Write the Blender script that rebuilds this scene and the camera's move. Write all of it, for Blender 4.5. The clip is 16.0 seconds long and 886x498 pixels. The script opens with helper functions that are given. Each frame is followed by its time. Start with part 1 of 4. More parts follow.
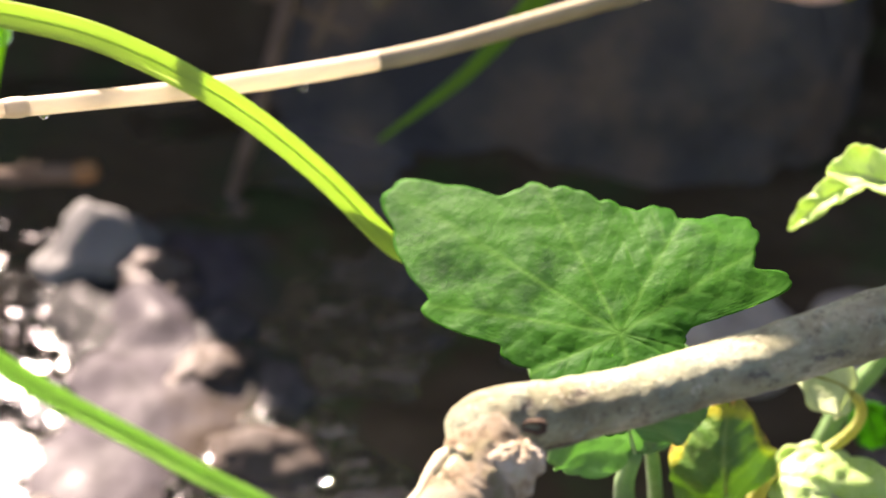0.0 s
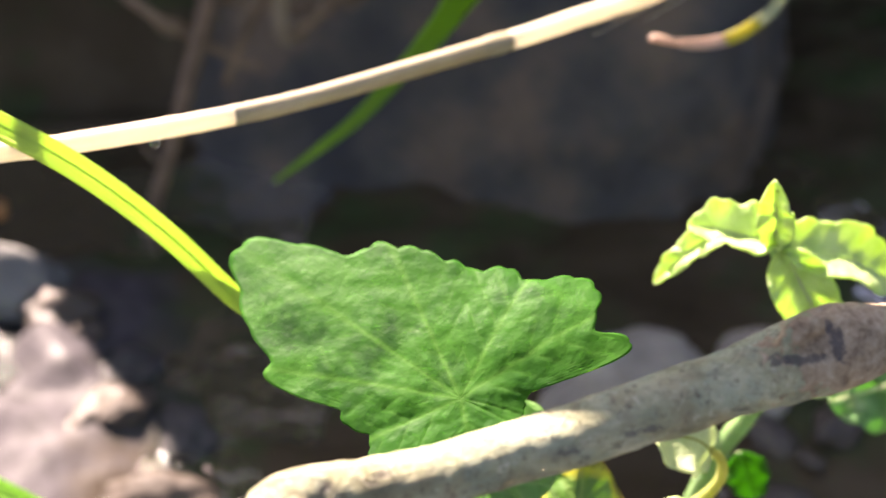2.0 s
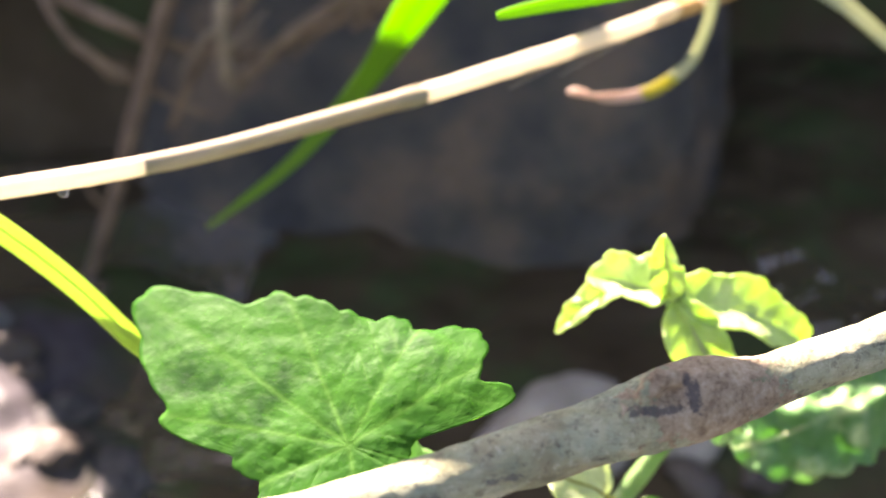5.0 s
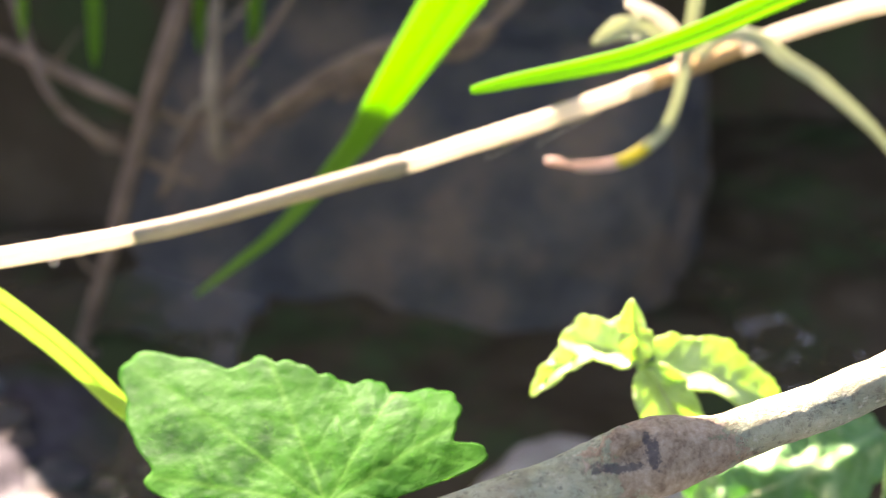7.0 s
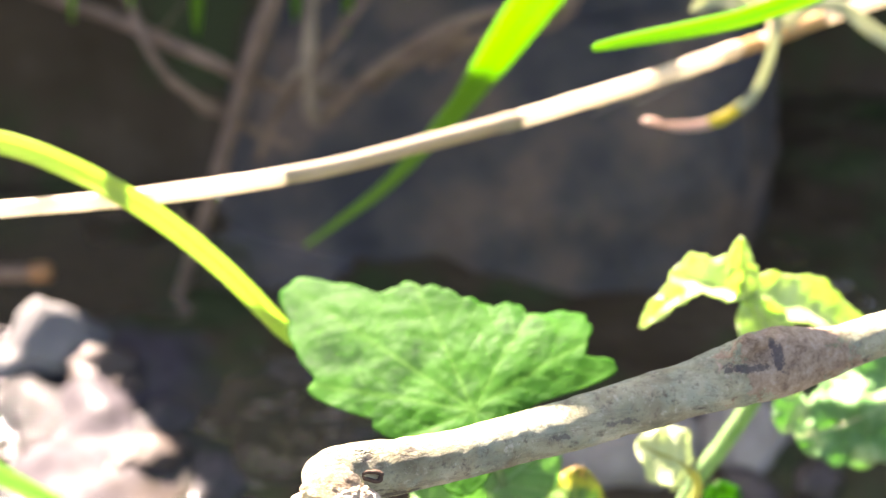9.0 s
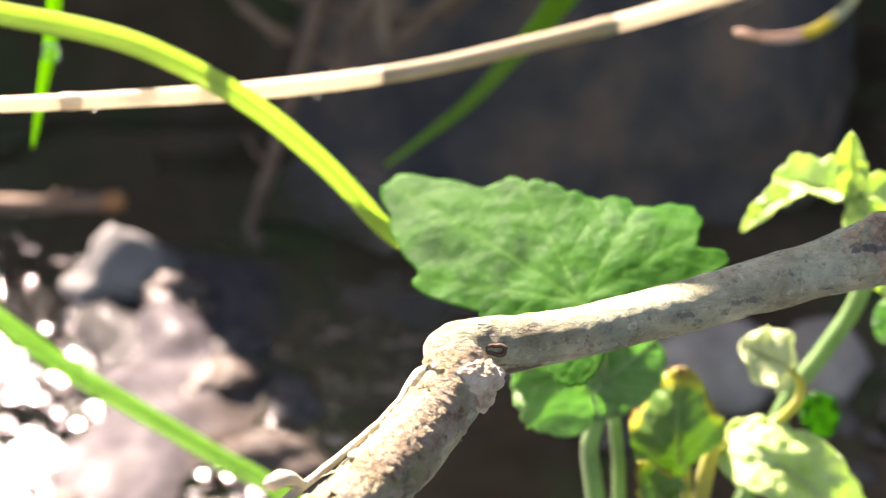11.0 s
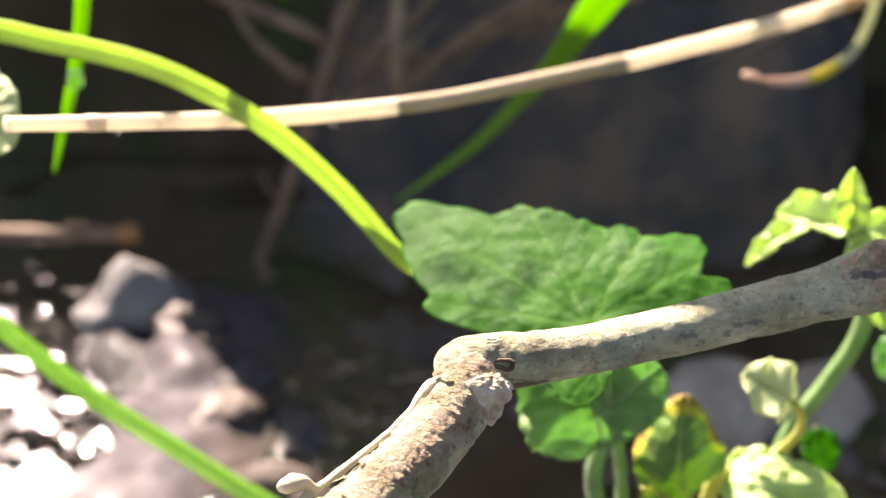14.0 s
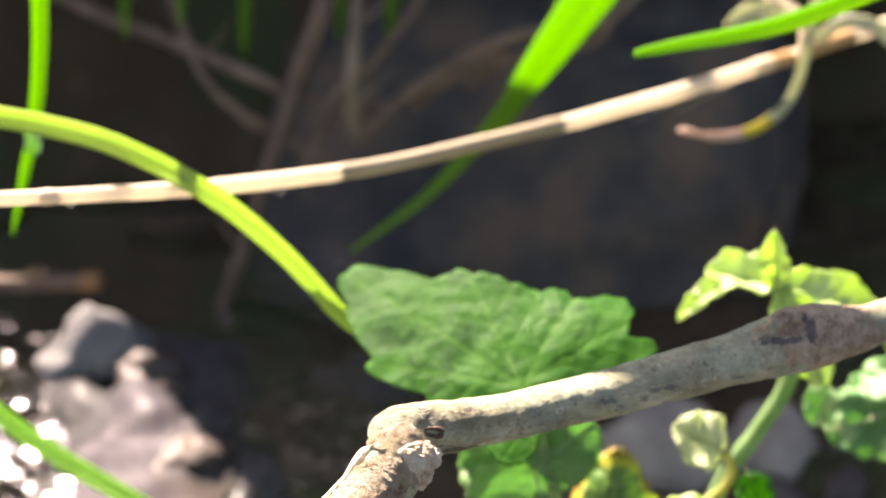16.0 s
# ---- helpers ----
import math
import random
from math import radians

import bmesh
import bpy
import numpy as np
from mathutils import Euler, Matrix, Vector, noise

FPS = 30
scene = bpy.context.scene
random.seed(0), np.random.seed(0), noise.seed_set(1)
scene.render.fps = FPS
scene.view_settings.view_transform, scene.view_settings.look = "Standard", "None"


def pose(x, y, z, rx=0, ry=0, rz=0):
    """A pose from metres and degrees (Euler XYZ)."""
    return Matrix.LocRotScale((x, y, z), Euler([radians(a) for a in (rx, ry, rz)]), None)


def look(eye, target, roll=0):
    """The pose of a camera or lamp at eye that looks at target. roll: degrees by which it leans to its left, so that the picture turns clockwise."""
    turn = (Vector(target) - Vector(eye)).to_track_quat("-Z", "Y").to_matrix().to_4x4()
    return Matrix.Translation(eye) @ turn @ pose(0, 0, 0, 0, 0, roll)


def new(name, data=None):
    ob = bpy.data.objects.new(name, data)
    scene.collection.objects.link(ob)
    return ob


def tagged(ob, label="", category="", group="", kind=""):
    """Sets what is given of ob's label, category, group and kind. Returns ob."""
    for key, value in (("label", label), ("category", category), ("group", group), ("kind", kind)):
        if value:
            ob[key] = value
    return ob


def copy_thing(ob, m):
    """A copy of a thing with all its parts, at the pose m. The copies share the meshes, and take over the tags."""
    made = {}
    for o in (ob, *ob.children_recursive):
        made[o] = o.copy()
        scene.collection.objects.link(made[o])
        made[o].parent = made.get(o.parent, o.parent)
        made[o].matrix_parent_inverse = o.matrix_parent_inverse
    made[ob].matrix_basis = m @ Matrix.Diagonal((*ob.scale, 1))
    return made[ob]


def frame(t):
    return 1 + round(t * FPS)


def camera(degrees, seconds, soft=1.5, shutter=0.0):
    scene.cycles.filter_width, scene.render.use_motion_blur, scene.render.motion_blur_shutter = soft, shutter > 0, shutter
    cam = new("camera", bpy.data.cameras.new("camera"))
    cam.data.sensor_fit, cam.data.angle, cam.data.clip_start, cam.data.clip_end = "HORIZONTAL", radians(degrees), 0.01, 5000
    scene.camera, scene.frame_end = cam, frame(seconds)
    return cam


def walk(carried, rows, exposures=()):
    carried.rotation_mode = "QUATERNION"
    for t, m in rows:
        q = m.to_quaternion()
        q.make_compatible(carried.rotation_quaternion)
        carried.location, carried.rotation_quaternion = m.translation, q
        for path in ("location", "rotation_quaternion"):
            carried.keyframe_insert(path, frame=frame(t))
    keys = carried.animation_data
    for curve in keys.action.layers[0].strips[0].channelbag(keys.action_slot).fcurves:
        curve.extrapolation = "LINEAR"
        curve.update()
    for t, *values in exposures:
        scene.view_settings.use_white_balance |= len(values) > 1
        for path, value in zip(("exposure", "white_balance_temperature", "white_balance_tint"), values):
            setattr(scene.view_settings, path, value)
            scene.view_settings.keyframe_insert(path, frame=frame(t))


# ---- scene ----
cam = camera(36.00, 16.0, 1.2)
PATH = [
    (0.0, pose(-0.02345, -0.07876, 0.14360, 57.954, 0.820, 1.365)),
    (0.5, pose(-0.01947, -0.07658, 0.14392, 57.582, 0.970, 0.382)),
    (1.0, pose(-0.01631, -0.07550, 0.14511, 58.052, 1.092, 0.467)),
    (1.5, pose(-0.01484, -0.07484, 0.14465, 57.894, 0.821, 0.100)),
    (2.0, pose(-0.01382, -0.07538, 0.14555, 58.757, 0.235, -0.202)),
    (2.5, pose(-0.01059, -0.07568, 0.14502, 58.942, -0.042, -0.971)),
    (3.0, pose(-0.01115, -0.07612, 0.14649, 59.125, 0.496, -0.310)),
    (3.5, pose(-0.01264, -0.07668, 0.14605, 59.215, 0.029, 0.029)),
    (4.0, pose(-0.01165, -0.07720, 0.14529, 59.390, -0.204, -0.336)),
    (4.5, pose(-0.00982, -0.07768, 0.14475, 59.438, -0.493, -0.705)),
    (5.0, pose(-0.00711, -0.07767, 0.14784, 60.490, -0.702, -0.905)),
    (5.2, pose(-0.00560, -0.07883, 0.14887, 61.489, -0.526, -1.327)),
    (7.3, pose(-0.00554, -0.08316, 0.15024, 63.223, -0.574, -1.231)),
    (7.5, pose(-0.00691, -0.08457, 0.15023, 62.447, -0.493, -0.925)),
    (8.0, pose(-0.00859, -0.08945, 0.15219, 62.676, -0.616, -0.312)),
    (8.5, pose(-0.01172, -0.09478, 0.15437, 63.141, -0.416, 0.222)),
    (9.0, pose(-0.01477, -0.09651, 0.15249, 62.519, -0.460, 0.588)),
    (9.5, pose(-0.01774, -0.09531, 0.15047, 61.772, 0.324, 1.019)),
    (10.0, pose(-0.01995, -0.09763, 0.14675, 60.880, 0.574, 2.044)),
    (10.2, pose(-0.02108, -0.09853, 0.14631, 60.666, 0.517, 2.381)),
    (12.5, pose(-0.01866, -0.09717, 0.14592, 62.252, -0.228, 2.190)),
    (13.0, pose(-0.01971, -0.09931, 0.14819, 62.877, 0.444, 3.103)),
    (13.5, pose(-0.02390, -0.10182, 0.14407, 62.620, -0.378, 3.925)),
    (14.0, pose(-0.02056, -0.10239, 0.14559, 62.863, -0.588, 3.210)),
    (14.5, pose(-0.01794, -0.10232, 0.14996, 63.463, -0.574, 2.339)),
    (15.0, pose(-0.01929, -0.10401, 0.14872, 63.071, -0.778, 2.354)),
    (15.5, pose(-0.01947, -0.10502, 0.14826, 63.583, -1.146, 2.056)),
    (16.0, pose(-0.01729, -0.10631, 0.15202, 63.982, -0.543, 1.799)),
]
walk(cam, PATH, [(t, e, 7850, 27) for t, e in ((0.0, 2.6), (1.0, 2.72), (2.0, 2.95), (3.0, 3.18), (5.0, 3.28), (7.5, 3.53), (8.5, 3.62), (9.5, 3.54), (10.2, 3.3), (12.5, 2.68), (13.5, 2.82), (14.5, 2.66), (16.0, 2.75))])
cam.data.dof.use_dof = True
cam.data.dof.focus_distance = 0.100
cam.data.dof.aperture_fstop = 33.0

# ---------------------------------------------------------------- light
SUN = Vector((-0.40, 0.61, 0.68)).normalized()
sky_world = bpy.data.worlds.new("sky")
scene.world = sky_world
sky_world.use_nodes = True
_nt = sky_world.node_tree
_bg = _nt.nodes["Background"]
_sky = _nt.nodes.new("ShaderNodeTexSky")
_sky.sky_type = "NISHITA"
_sky.sun_disc = False
_sky.sun_elevation = math.asin(SUN.z)
_sky.sun_rotation = math.atan2(SUN.x, SUN.y) % (2 * math.pi)
_nt.links.new(_sky.outputs[0], _bg.inputs[0])
_bg.inputs[1].default_value = 0.038
sun_data = bpy.data.lights.new("sun", "SUN")
sun_data.energy = 5.0
sun_data.angle = radians(0.5)
sun_data.color = (1.0, 0.96, 0.90)
sun = new("sun", sun_data)
sun.matrix_world = look(SUN * 2.0, (0, 0, 0))


# ---------------------------------------------------------------- materials
class Mat:
    """Small wrapper that adds nodes to a material."""

    def __init__(self, name):
        self.m = bpy.data.materials.new(name)
        self.m.use_nodes = True
        self.t = self.m.node_tree
        self.p = self.t.nodes["Principled BSDF"]
        self.out = self.t.nodes["Material Output"]
        self.co = self.t.nodes.new("ShaderNodeTexCoord").outputs["Object"]

    def n(self, kind, **ins):
        node = self.t.nodes.new(kind)
        for k, v in ins.items():
            self.put(node.inputs[k.replace("_", " ")], v)
        return node

    def put(self, socket, v):
        if isinstance(v, bpy.types.NodeSocket):
            self.t.links.new(v, socket)
        else:
            socket.default_value = v

    def noise(self, scale, detail=5.0, rough=0.6, stretch=None, co=None):
        co = co or self.co
        if stretch:
            mp = self.n("ShaderNodeMapping", Scale=stretch)
            self.put(mp.inputs["Vector"], co)
            co = mp.outputs[0]
        return self.n("ShaderNodeTexNoise", Vector=co, Scale=scale, Detail=detail, Roughness=rough).outputs["Fac"]

    def ramp(self, fac, stops):
        node = self.n("ShaderNodeValToRGB", Fac=fac)
        el = node.color_ramp.elements
        while len(el) < len(stops):
            el.new(0.5)
        for e, (pos, col) in zip(el, stops):
            e.position = pos
            e.color = (*col, 1.0) if len(col) == 3 else col
        return node.outputs["Color"]

    def mix(self, fac, a, b, kind="MIX"):
        node = self.t.nodes.new("ShaderNodeMix")
        node.data_type, node.blend_type = "RGBA", kind
        self.put(node.inputs["Factor"], fac)
        for key, v in (("A", a), ("B", b)):
            sock = [s for s in node.inputs if s.name == key and s.type == "RGBA"][0]
            self.put(sock, v if isinstance(v, bpy.types.NodeSocket) else (*v, 1.0))
        return [s for s in node.outputs if s.type == "RGBA"][0]

    def math(self, op, a, b=0.0):
        node = self.t.nodes.new("ShaderNodeMath")
        node.operation = op
        self.put(node.inputs[0], a)
        self.put(node.inputs[1], b)
        return node.outputs[0]

    def bump(self, height, strength, distance):
        node = self.n("ShaderNodeBump", Height=height, Strength=strength, Distance=distance)
        self.put(self.p.inputs["Normal"], node.outputs[0])
        return node.outputs[0]

    def done(self, color=None, rough=0.6, spec=0.5):
        if color is not None:
            self.put(self.p.inputs["Base Color"], color)
        self.put(self.p.inputs["Roughness"], rough)
        self.put(self.p.inputs["Specular IOR Level"], spec)
        return self.m


def leaf_material(name, dark, light, vein, glow, trans=0.42, rough=0.42, blotch=None, rim=None, gloss=0.4, relief=0.45):
    k = Mat(name)
    col = k.ramp(k.noise(260, 6), [(0.3, dark), (0.7, light)])
    fine = k.noise(1900, 4)
    col = k.mix(k.math("MULTIPLY", fine, 0.45), col, tuple(c * 0.55 for c in dark))
    if blotch:
        col = k.mix(k.ramp(k.noise(170, 4), [(0.52, (0, 0, 0)), (0.68, (1, 1, 1))]), col, blotch)
    at = k.n("ShaderNodeAttribute")
    at.attribute_name = "vein"
    col = k.mix(at.outputs["Fac"], col, vein)
    if rim:
        ra = k.n("ShaderNodeAttribute")
        ra.attribute_name = "rim"
        d = k.math("ADD", ra.outputs["Fac"], k.math("MULTIPLY", k.math("SUBTRACT", k.noise(420, 5, 0.7), 0.5), 0.9))
        col = k.mix(k.ramp(d, [(0.52, (0, 0, 0)), (0.78, (1, 1, 1))]), col, (0.50, 0.46, 0.05))
        col = k.mix(k.ramp(d, [(0.88, (0, 0, 0)), (1.0, (0.9, 0.9, 0.9))]), col, rim)
    k.bump(k.math("ADD", k.noise(1500, 4), k.math("MULTIPLY", k.noise(620, 2), 1.4)), relief, 0.0004)
    k.done(col, k.math("ADD", k.math("MULTIPLY", fine, 0.3), rough - 0.15), gloss)
    tl = k.n("ShaderNodeBsdfTranslucent", Color=k.mix(0.65, col, glow))
    mx = k.n("ShaderNodeMixShader", Fac=trans)
    k.t.links.new(k.p.outputs[0], mx.inputs[1])
    k.t.links.new(tl.outputs[0], mx.inputs[2])
    k.t.links.new(mx.outputs[0], k.out.inputs[0])
    return k.m


def blade_material(name, dark, light, glow, trans=0.5, rough=0.35):
    k = Mat(name)
    uv = k.n("ShaderNodeUVMap").outputs[0]
    lines = k.noise(1.0, 3, stretch=(5.0, 60.0, 1.0), co=uv)
    col = k.ramp(lines, [(0.3, dark), (0.68, light)])
    col = k.mix(k.ramp(k.noise(130, 4), [(0.45, (0, 0, 0)), (0.8, (0.6, 0.6, 0.6))]), col, dark)
    k.bump(lines, 0.3, 0.0002)
    k.done(col, rough, 0.5)
    tl = k.n("ShaderNodeBsdfTranslucent", Color=k.mix(0.6, col, glow))
    mx = k.n("ShaderNodeMixShader", Fac=trans)
    k.t.links.new(k.p.outputs[0], mx.inputs[1])
    k.t.links.new(tl.outputs[0], mx.inputs[2])
    k.t.links.new(mx.outputs[0], k.out.inputs[0])
    return k.m


def bark_material():
    k = Mat("grey_bark")
    big = k.noise(200, 6)
    fine = k.noise(1700, 6, 0.7)
    col = k.ramp(big, [(0.32, (0.165, 0.155, 0.085)), (0.48, (0.365, 0.370, 0.228)), (0.66, (0.58, 0.58, 0.40))])
    col = k.mix(k.ramp(k.noise(330, 4), [(0.50, (0, 0, 0)), (0.66, (0.40, 0.40, 0.40))]), col, (0.34, 0.27, 0.17))
    col = k.mix(k.ramp(k.noise(300, 3, co=k.n("ShaderNodeMapping", Vector=k.co, Location=(0.3, 0.1, 0.7)).outputs[0]), [(0.50, (0, 0, 0)), (0.62, (0.6, 0.6, 0.6))]), col, (0.31, 0.37, 0.27))
    col = k.mix(k.ramp(fine, [(0.32, (0.6, 0.6, 0.6)), (0.46, (0, 0, 0))]), col, (0.16, 0.13, 0.10))
    specks = k.ramp(k.noise(1500, 4, 0.65), [(0.57, (0, 0, 0)), (0.70, (0.6, 0.6, 0.6))])
    col = k.mix(specks, col, (0.66, 0.63, 0.48))
    pits = k.ramp(k.noise(1100, 5, 0.7), [(0.33, (0.65, 0.65, 0.65)), (0.43, (0, 0, 0))])
    col = k.mix(pits, col, (0.10, 0.08, 0.062))
    streak = k.noise(330, 6, 0.7, (0.35, 0.5, 1.5))
    grain = k.noise(1500, 5, 0.7, (0.16, 0.3, 1.0))
    col = k.mix(k.ramp(grain, [(0.38, (0.34, 0.34, 0.34)), (0.48, (0, 0, 0))]), col, (0.15, 0.135, 0.095))
    dash = k.ramp(streak, [(0.605, (0, 0, 0)), (0.65, (0.75, 0.75, 0.75))])
    col = k.mix(dash, col, (0.075, 0.062, 0.055))

    def near(place, size, scale):
        off = k.n("ShaderNodeVectorMath")
        off.operation = "SUBTRACT"
        k.put(off.inputs[0], k.co)
        off.inputs[1].default_value = place
        sc = k.n("ShaderNodeVectorMath")
        sc.operation = "MULTIPLY"
        k.put(sc.inputs[0], off.outputs[0])
        sc.inputs[1].default_value = scale
        ln = k.n("ShaderNodeVectorMath")
        ln.operation = "LENGTH"
        k.put(ln.inputs[0], sc.outputs[0])
        return k.math("DIVIDE", ln.outputs["Value"], size)

    # tan, flaking bark on the swelling
    rag = k.noise(900, 6, 0.75)
    d = k.math("ADD", near((0.0128, -0.0045, 0.0950), 0.0042, (0.75, 0.6, 1.2)), k.math("MULTIPLY", k.math("SUBTRACT", k.noise(560, 5, 0.7), 0.5), 3.2))
    tan = k.ramp(d, [(0.95, (0.9, 0.9, 0.9)), (1.0, (0, 0, 0))])
    col = k.mix(tan, col, k.ramp(rag, [(0.35, (0.20, 0.13, 0.085)), (0.5, (0.42, 0.31, 0.21)), (0.65, (0.55, 0.45, 0.34))]))
    # dark stains where the bark has split beside the swelling, and fainter ones along the side
    for place, size, scale, strength in (((0.0111, -0.0056, 0.0958), 0.0009, (1.3, 0.4, 0.75), 0.85), ((0.0090, -0.0058, 0.0950), 0.0008, (0.36, 0.4, 2.6), 0.8), ((-0.0014, -0.0084, 0.0922), 0.0007, (0.42, 0.4, 2.4), 0.7), ((-0.0060, -0.0098, 0.0917), 0.0005, (0.5, 0.4, 2.0), 0.65)):
        d = k.math("ADD", near(place, size, scale), k.math("MULTIPLY", k.math("SUBTRACT", k.noise(900, 6, 0.78), 0.5), 4.5))
        col = k.mix(k.ramp(d, [(0.66, (strength,) * 3), (1.08, (0, 0, 0))]), col, (0.10, 0.092, 0.093))
    h = k.math("ADD", k.math("MULTIPLY", big, 0.6), k.math("MULTIPLY", fine, 0.9))
    h = k.math("ADD", h, k.math("MULTIPLY", tan, k.math("MULTIPLY", rag, 1.0)))
    k.bump(k.math("ADD", h, k.math("MULTIPLY", dash, -0.5)), 0.8, 0.0009)
    return k.done(col, 0.75, 0.3)


def plain_material(name, stops, scale, fine_scale, rough, bump=0.4, dist=0.0005, spec=0.3, stretch=None):
    k = Mat(name)
    a = k.noise(scale, 6, stretch=stretch)
    b = k.noise(fine_scale, 5, 0.7, stretch=stretch)
    col = k.ramp(a, stops)
    col = k.mix(k.math("MULTIPLY", b, 0.5), col, stops[0][1])
    k.bump(k.math("ADD", a, b), bump, dist)
    return k.done(col, rough, spec)


def lit_through(material, color, share):
    """Mixes a translucent share into a thin, dry stem's material."""
    t = material.node_tree
    tl = t.nodes.new("ShaderNodeBsdfTranslucent")
    tl.inputs["Color"].default_value = (*color, 1.0)
    mx = t.nodes.new("ShaderNodeMixShader")
    mx.inputs["Fac"].default_value = share
    t.links.new(t.nodes["Principled BSDF"].outputs[0], mx.inputs[1])
    t.links.new(tl.outputs[0], mx.inputs[2])
    t.links.new(mx.outputs[0], t.nodes["Material Output"].inputs[0])
    return material


BARK = bark_material()
def torn_wood():
    """Pale, rough torn wood with brown cracks and a green film of algae in places."""
    k = Mat("bare_torn_wood")
    a, b = k.noise(620, 6, 0.7), k.noise(2400, 5, 0.7)
    col = k.ramp(a, [(0.32, (0.17, 0.115, 0.07)), (0.44, (0.48, 0.39, 0.27)), (0.66, (0.72, 0.65, 0.52))])
    col = k.mix(k.math("MULTIPLY", b, 0.35), col, (0.34, 0.25, 0.16))
    col = k.mix(k.ramp(k.noise(330, 4), [(0.56, (0, 0, 0)), (0.68, (0.6, 0.6, 0.6))]), col, (0.34, 0.38, 0.16))
    k.bump(k.math("ADD", a, b), 0.7, 0.0006)
    return k.done(col, 0.85, 0.2)


SCAR = torn_wood()
BUD_DARK = plain_material("dark_bud_scar", [(0.3, (0.045, 0.028, 0.018)), (0.7, (0.15, 0.095, 0.06))], 900, 2600, 0.8)
SHOOT = plain_material("pale_shoot_bark", [(0.3, (0.42, 0.36, 0.24)), (0.7, (0.62, 0.56, 0.42))], 500, 2500, 0.6)
STRAW = lit_through(plain_material("dry_straw", [(0.25, (0.56, 0.47, 0.34)), (0.5, (0.78, 0.70, 0.55)), (0.75, (0.86, 0.81, 0.70))], 90, 900, 0.4, 0.25, 0.0003, 0.5, (1.0, 1.0, 6.0)), (0.93, 0.87, 0.72), 0.38)
# darker copy of the dry straw: its shaded stretch, put into the colour
STRAW_SHADED = lit_through(plain_material("straw_painted_shade", [(0.25, (0.25, 0.205, 0.13)), (0.75, (0.48, 0.42, 0.30))], 120, 900, 0.5, 0.3, 0.0003, 0.4, (1.0, 1.0, 6.0)), (0.52, 0.45, 0.28), 0.15)
ROOT = plain_material("brown_root_bark", [(0.3, (0.11, 0.074, 0.048)), (0.7, (0.29, 0.20, 0.135))], 160, 900, 0.75)
ROOT_PALE = plain_material("pale_root_bark", [(0.3, (0.14, 0.105, 0.070)), (0.7, (0.33, 0.26, 0.18))], 160, 900, 0.75)
STICK = plain_material("dead_stick_bark", [(0.3, (0.10, 0.070, 0.050)), (0.7, (0.24, 0.165, 0.115))], 160, 900, 0.75)
CUT = plain_material("orange_cut_wood", [(0.3, (0.20, 0.10, 0.04)), (0.7, (0.36, 0.19, 0.085))], 400, 1500, 0.7)


def mud_material():
    """Dark wet mud, with a spread of pale wet silt over the lit shallows."""
    k = Mat("wet_mud_and_silt")
    a, b = k.noise(26, 6), k.noise(210, 5, 0.7)
    col = k.ramp(a, [(0.3, (0.032, 0.022, 0.011)), (0.55, (0.064, 0.047, 0.028)), (0.75, (0.11, 0.084, 0.054))])
    col = k.mix(k.math("MULTIPLY", b, 0.3), col, (0.020, 0.015, 0.010))
    col = k.mix(k.ramp(k.noise(22, 4), [(0.50, (0, 0, 0)), (0.60, (0.85, 0.85, 0.85))]), col, (0.034, 0.052, 0.020))
    xyz = k.n("ShaderNodeSeparateXYZ", Vector=k.co)
    d = k.math("ADD", k.math("MULTIPLY", xyz.outputs[0], -8.0), k.math("MULTIPLY", k.noise(30, 4), 0.5))
    d = k.math("SUBTRACT", d, k.math("MULTIPLY", k.math("MAXIMUM", k.math("SUBTRACT", xyz.outputs[1], 0.15), 0.0), 14.0))
    silt = k.ramp(d, [(0.72, (0, 0, 0)), (0.85, (1, 1, 1))])
    col = k.mix(silt, col, k.ramp(b, [(0.3, (0.026, 0.0235, 0.026)), (0.7, (0.070, 0.0635, 0.071))]))
    k.bump(k.math("ADD", a, k.math("MULTIPLY", b, 0.3)), 0.4, 0.002)
    return k.done(col, k.ramp(k.noise(60, 3), [(0.35, (0.40, 0.40, 0.40)), (0.65, (0.75, 0.75, 0.75))]), 0.08)


def wet_material(name, stops, scale, fine_scale):
    """Stone with a broken film of water on it."""
    k = Mat(name)
    a, b = k.noise(scale, 6), k.noise(fine_scale, 5, 0.7)
    col = k.mix(k.math("MULTIPLY", b, 0.5), k.ramp(a, stops), stops[0][1])
    k.bump(k.math("ADD", a, k.math("MULTIPLY", b, 0.5)), 0.55, 0.0022)
    film = k.noise(340, 4)
    return k.done(col, k.ramp(film, [(0.53, (0.60, 0.60, 0.60)), (0.58, (0.10, 0.10, 0.10))]), k.ramp(film, [(0.53, (0.06, 0.06, 0.06)), (0.58, (0.5, 0.5, 0.5))]))


MUD = mud_material()
BOULDER = plain_material("dark_damp_boulder", [(0.38, (0.024, 0.025, 0.027)), (0.49, (0.060, 0.054, 0.044)), (0.62, (0.145, 0.100, 0.064))], 36, 200, 0.6, 0.6, 0.003, 0.4)
STONE_PALE = plain_material("pale_grey_stone", [(0.3, (0.117, 0.117, 0.114)), (0.7, (0.210, 0.210, 0.207))], 40, 300, 0.6, 0.4, 0.0012, 0.1)
STONE_SLAB = wet_material("wet_grey_slab", [(0.32, (0.0115, 0.0112, 0.0105)), (0.5, (0.0245, 0.0255, 0.026)), (0.68, (0.047, 0.047, 0.045))], 110, 420)
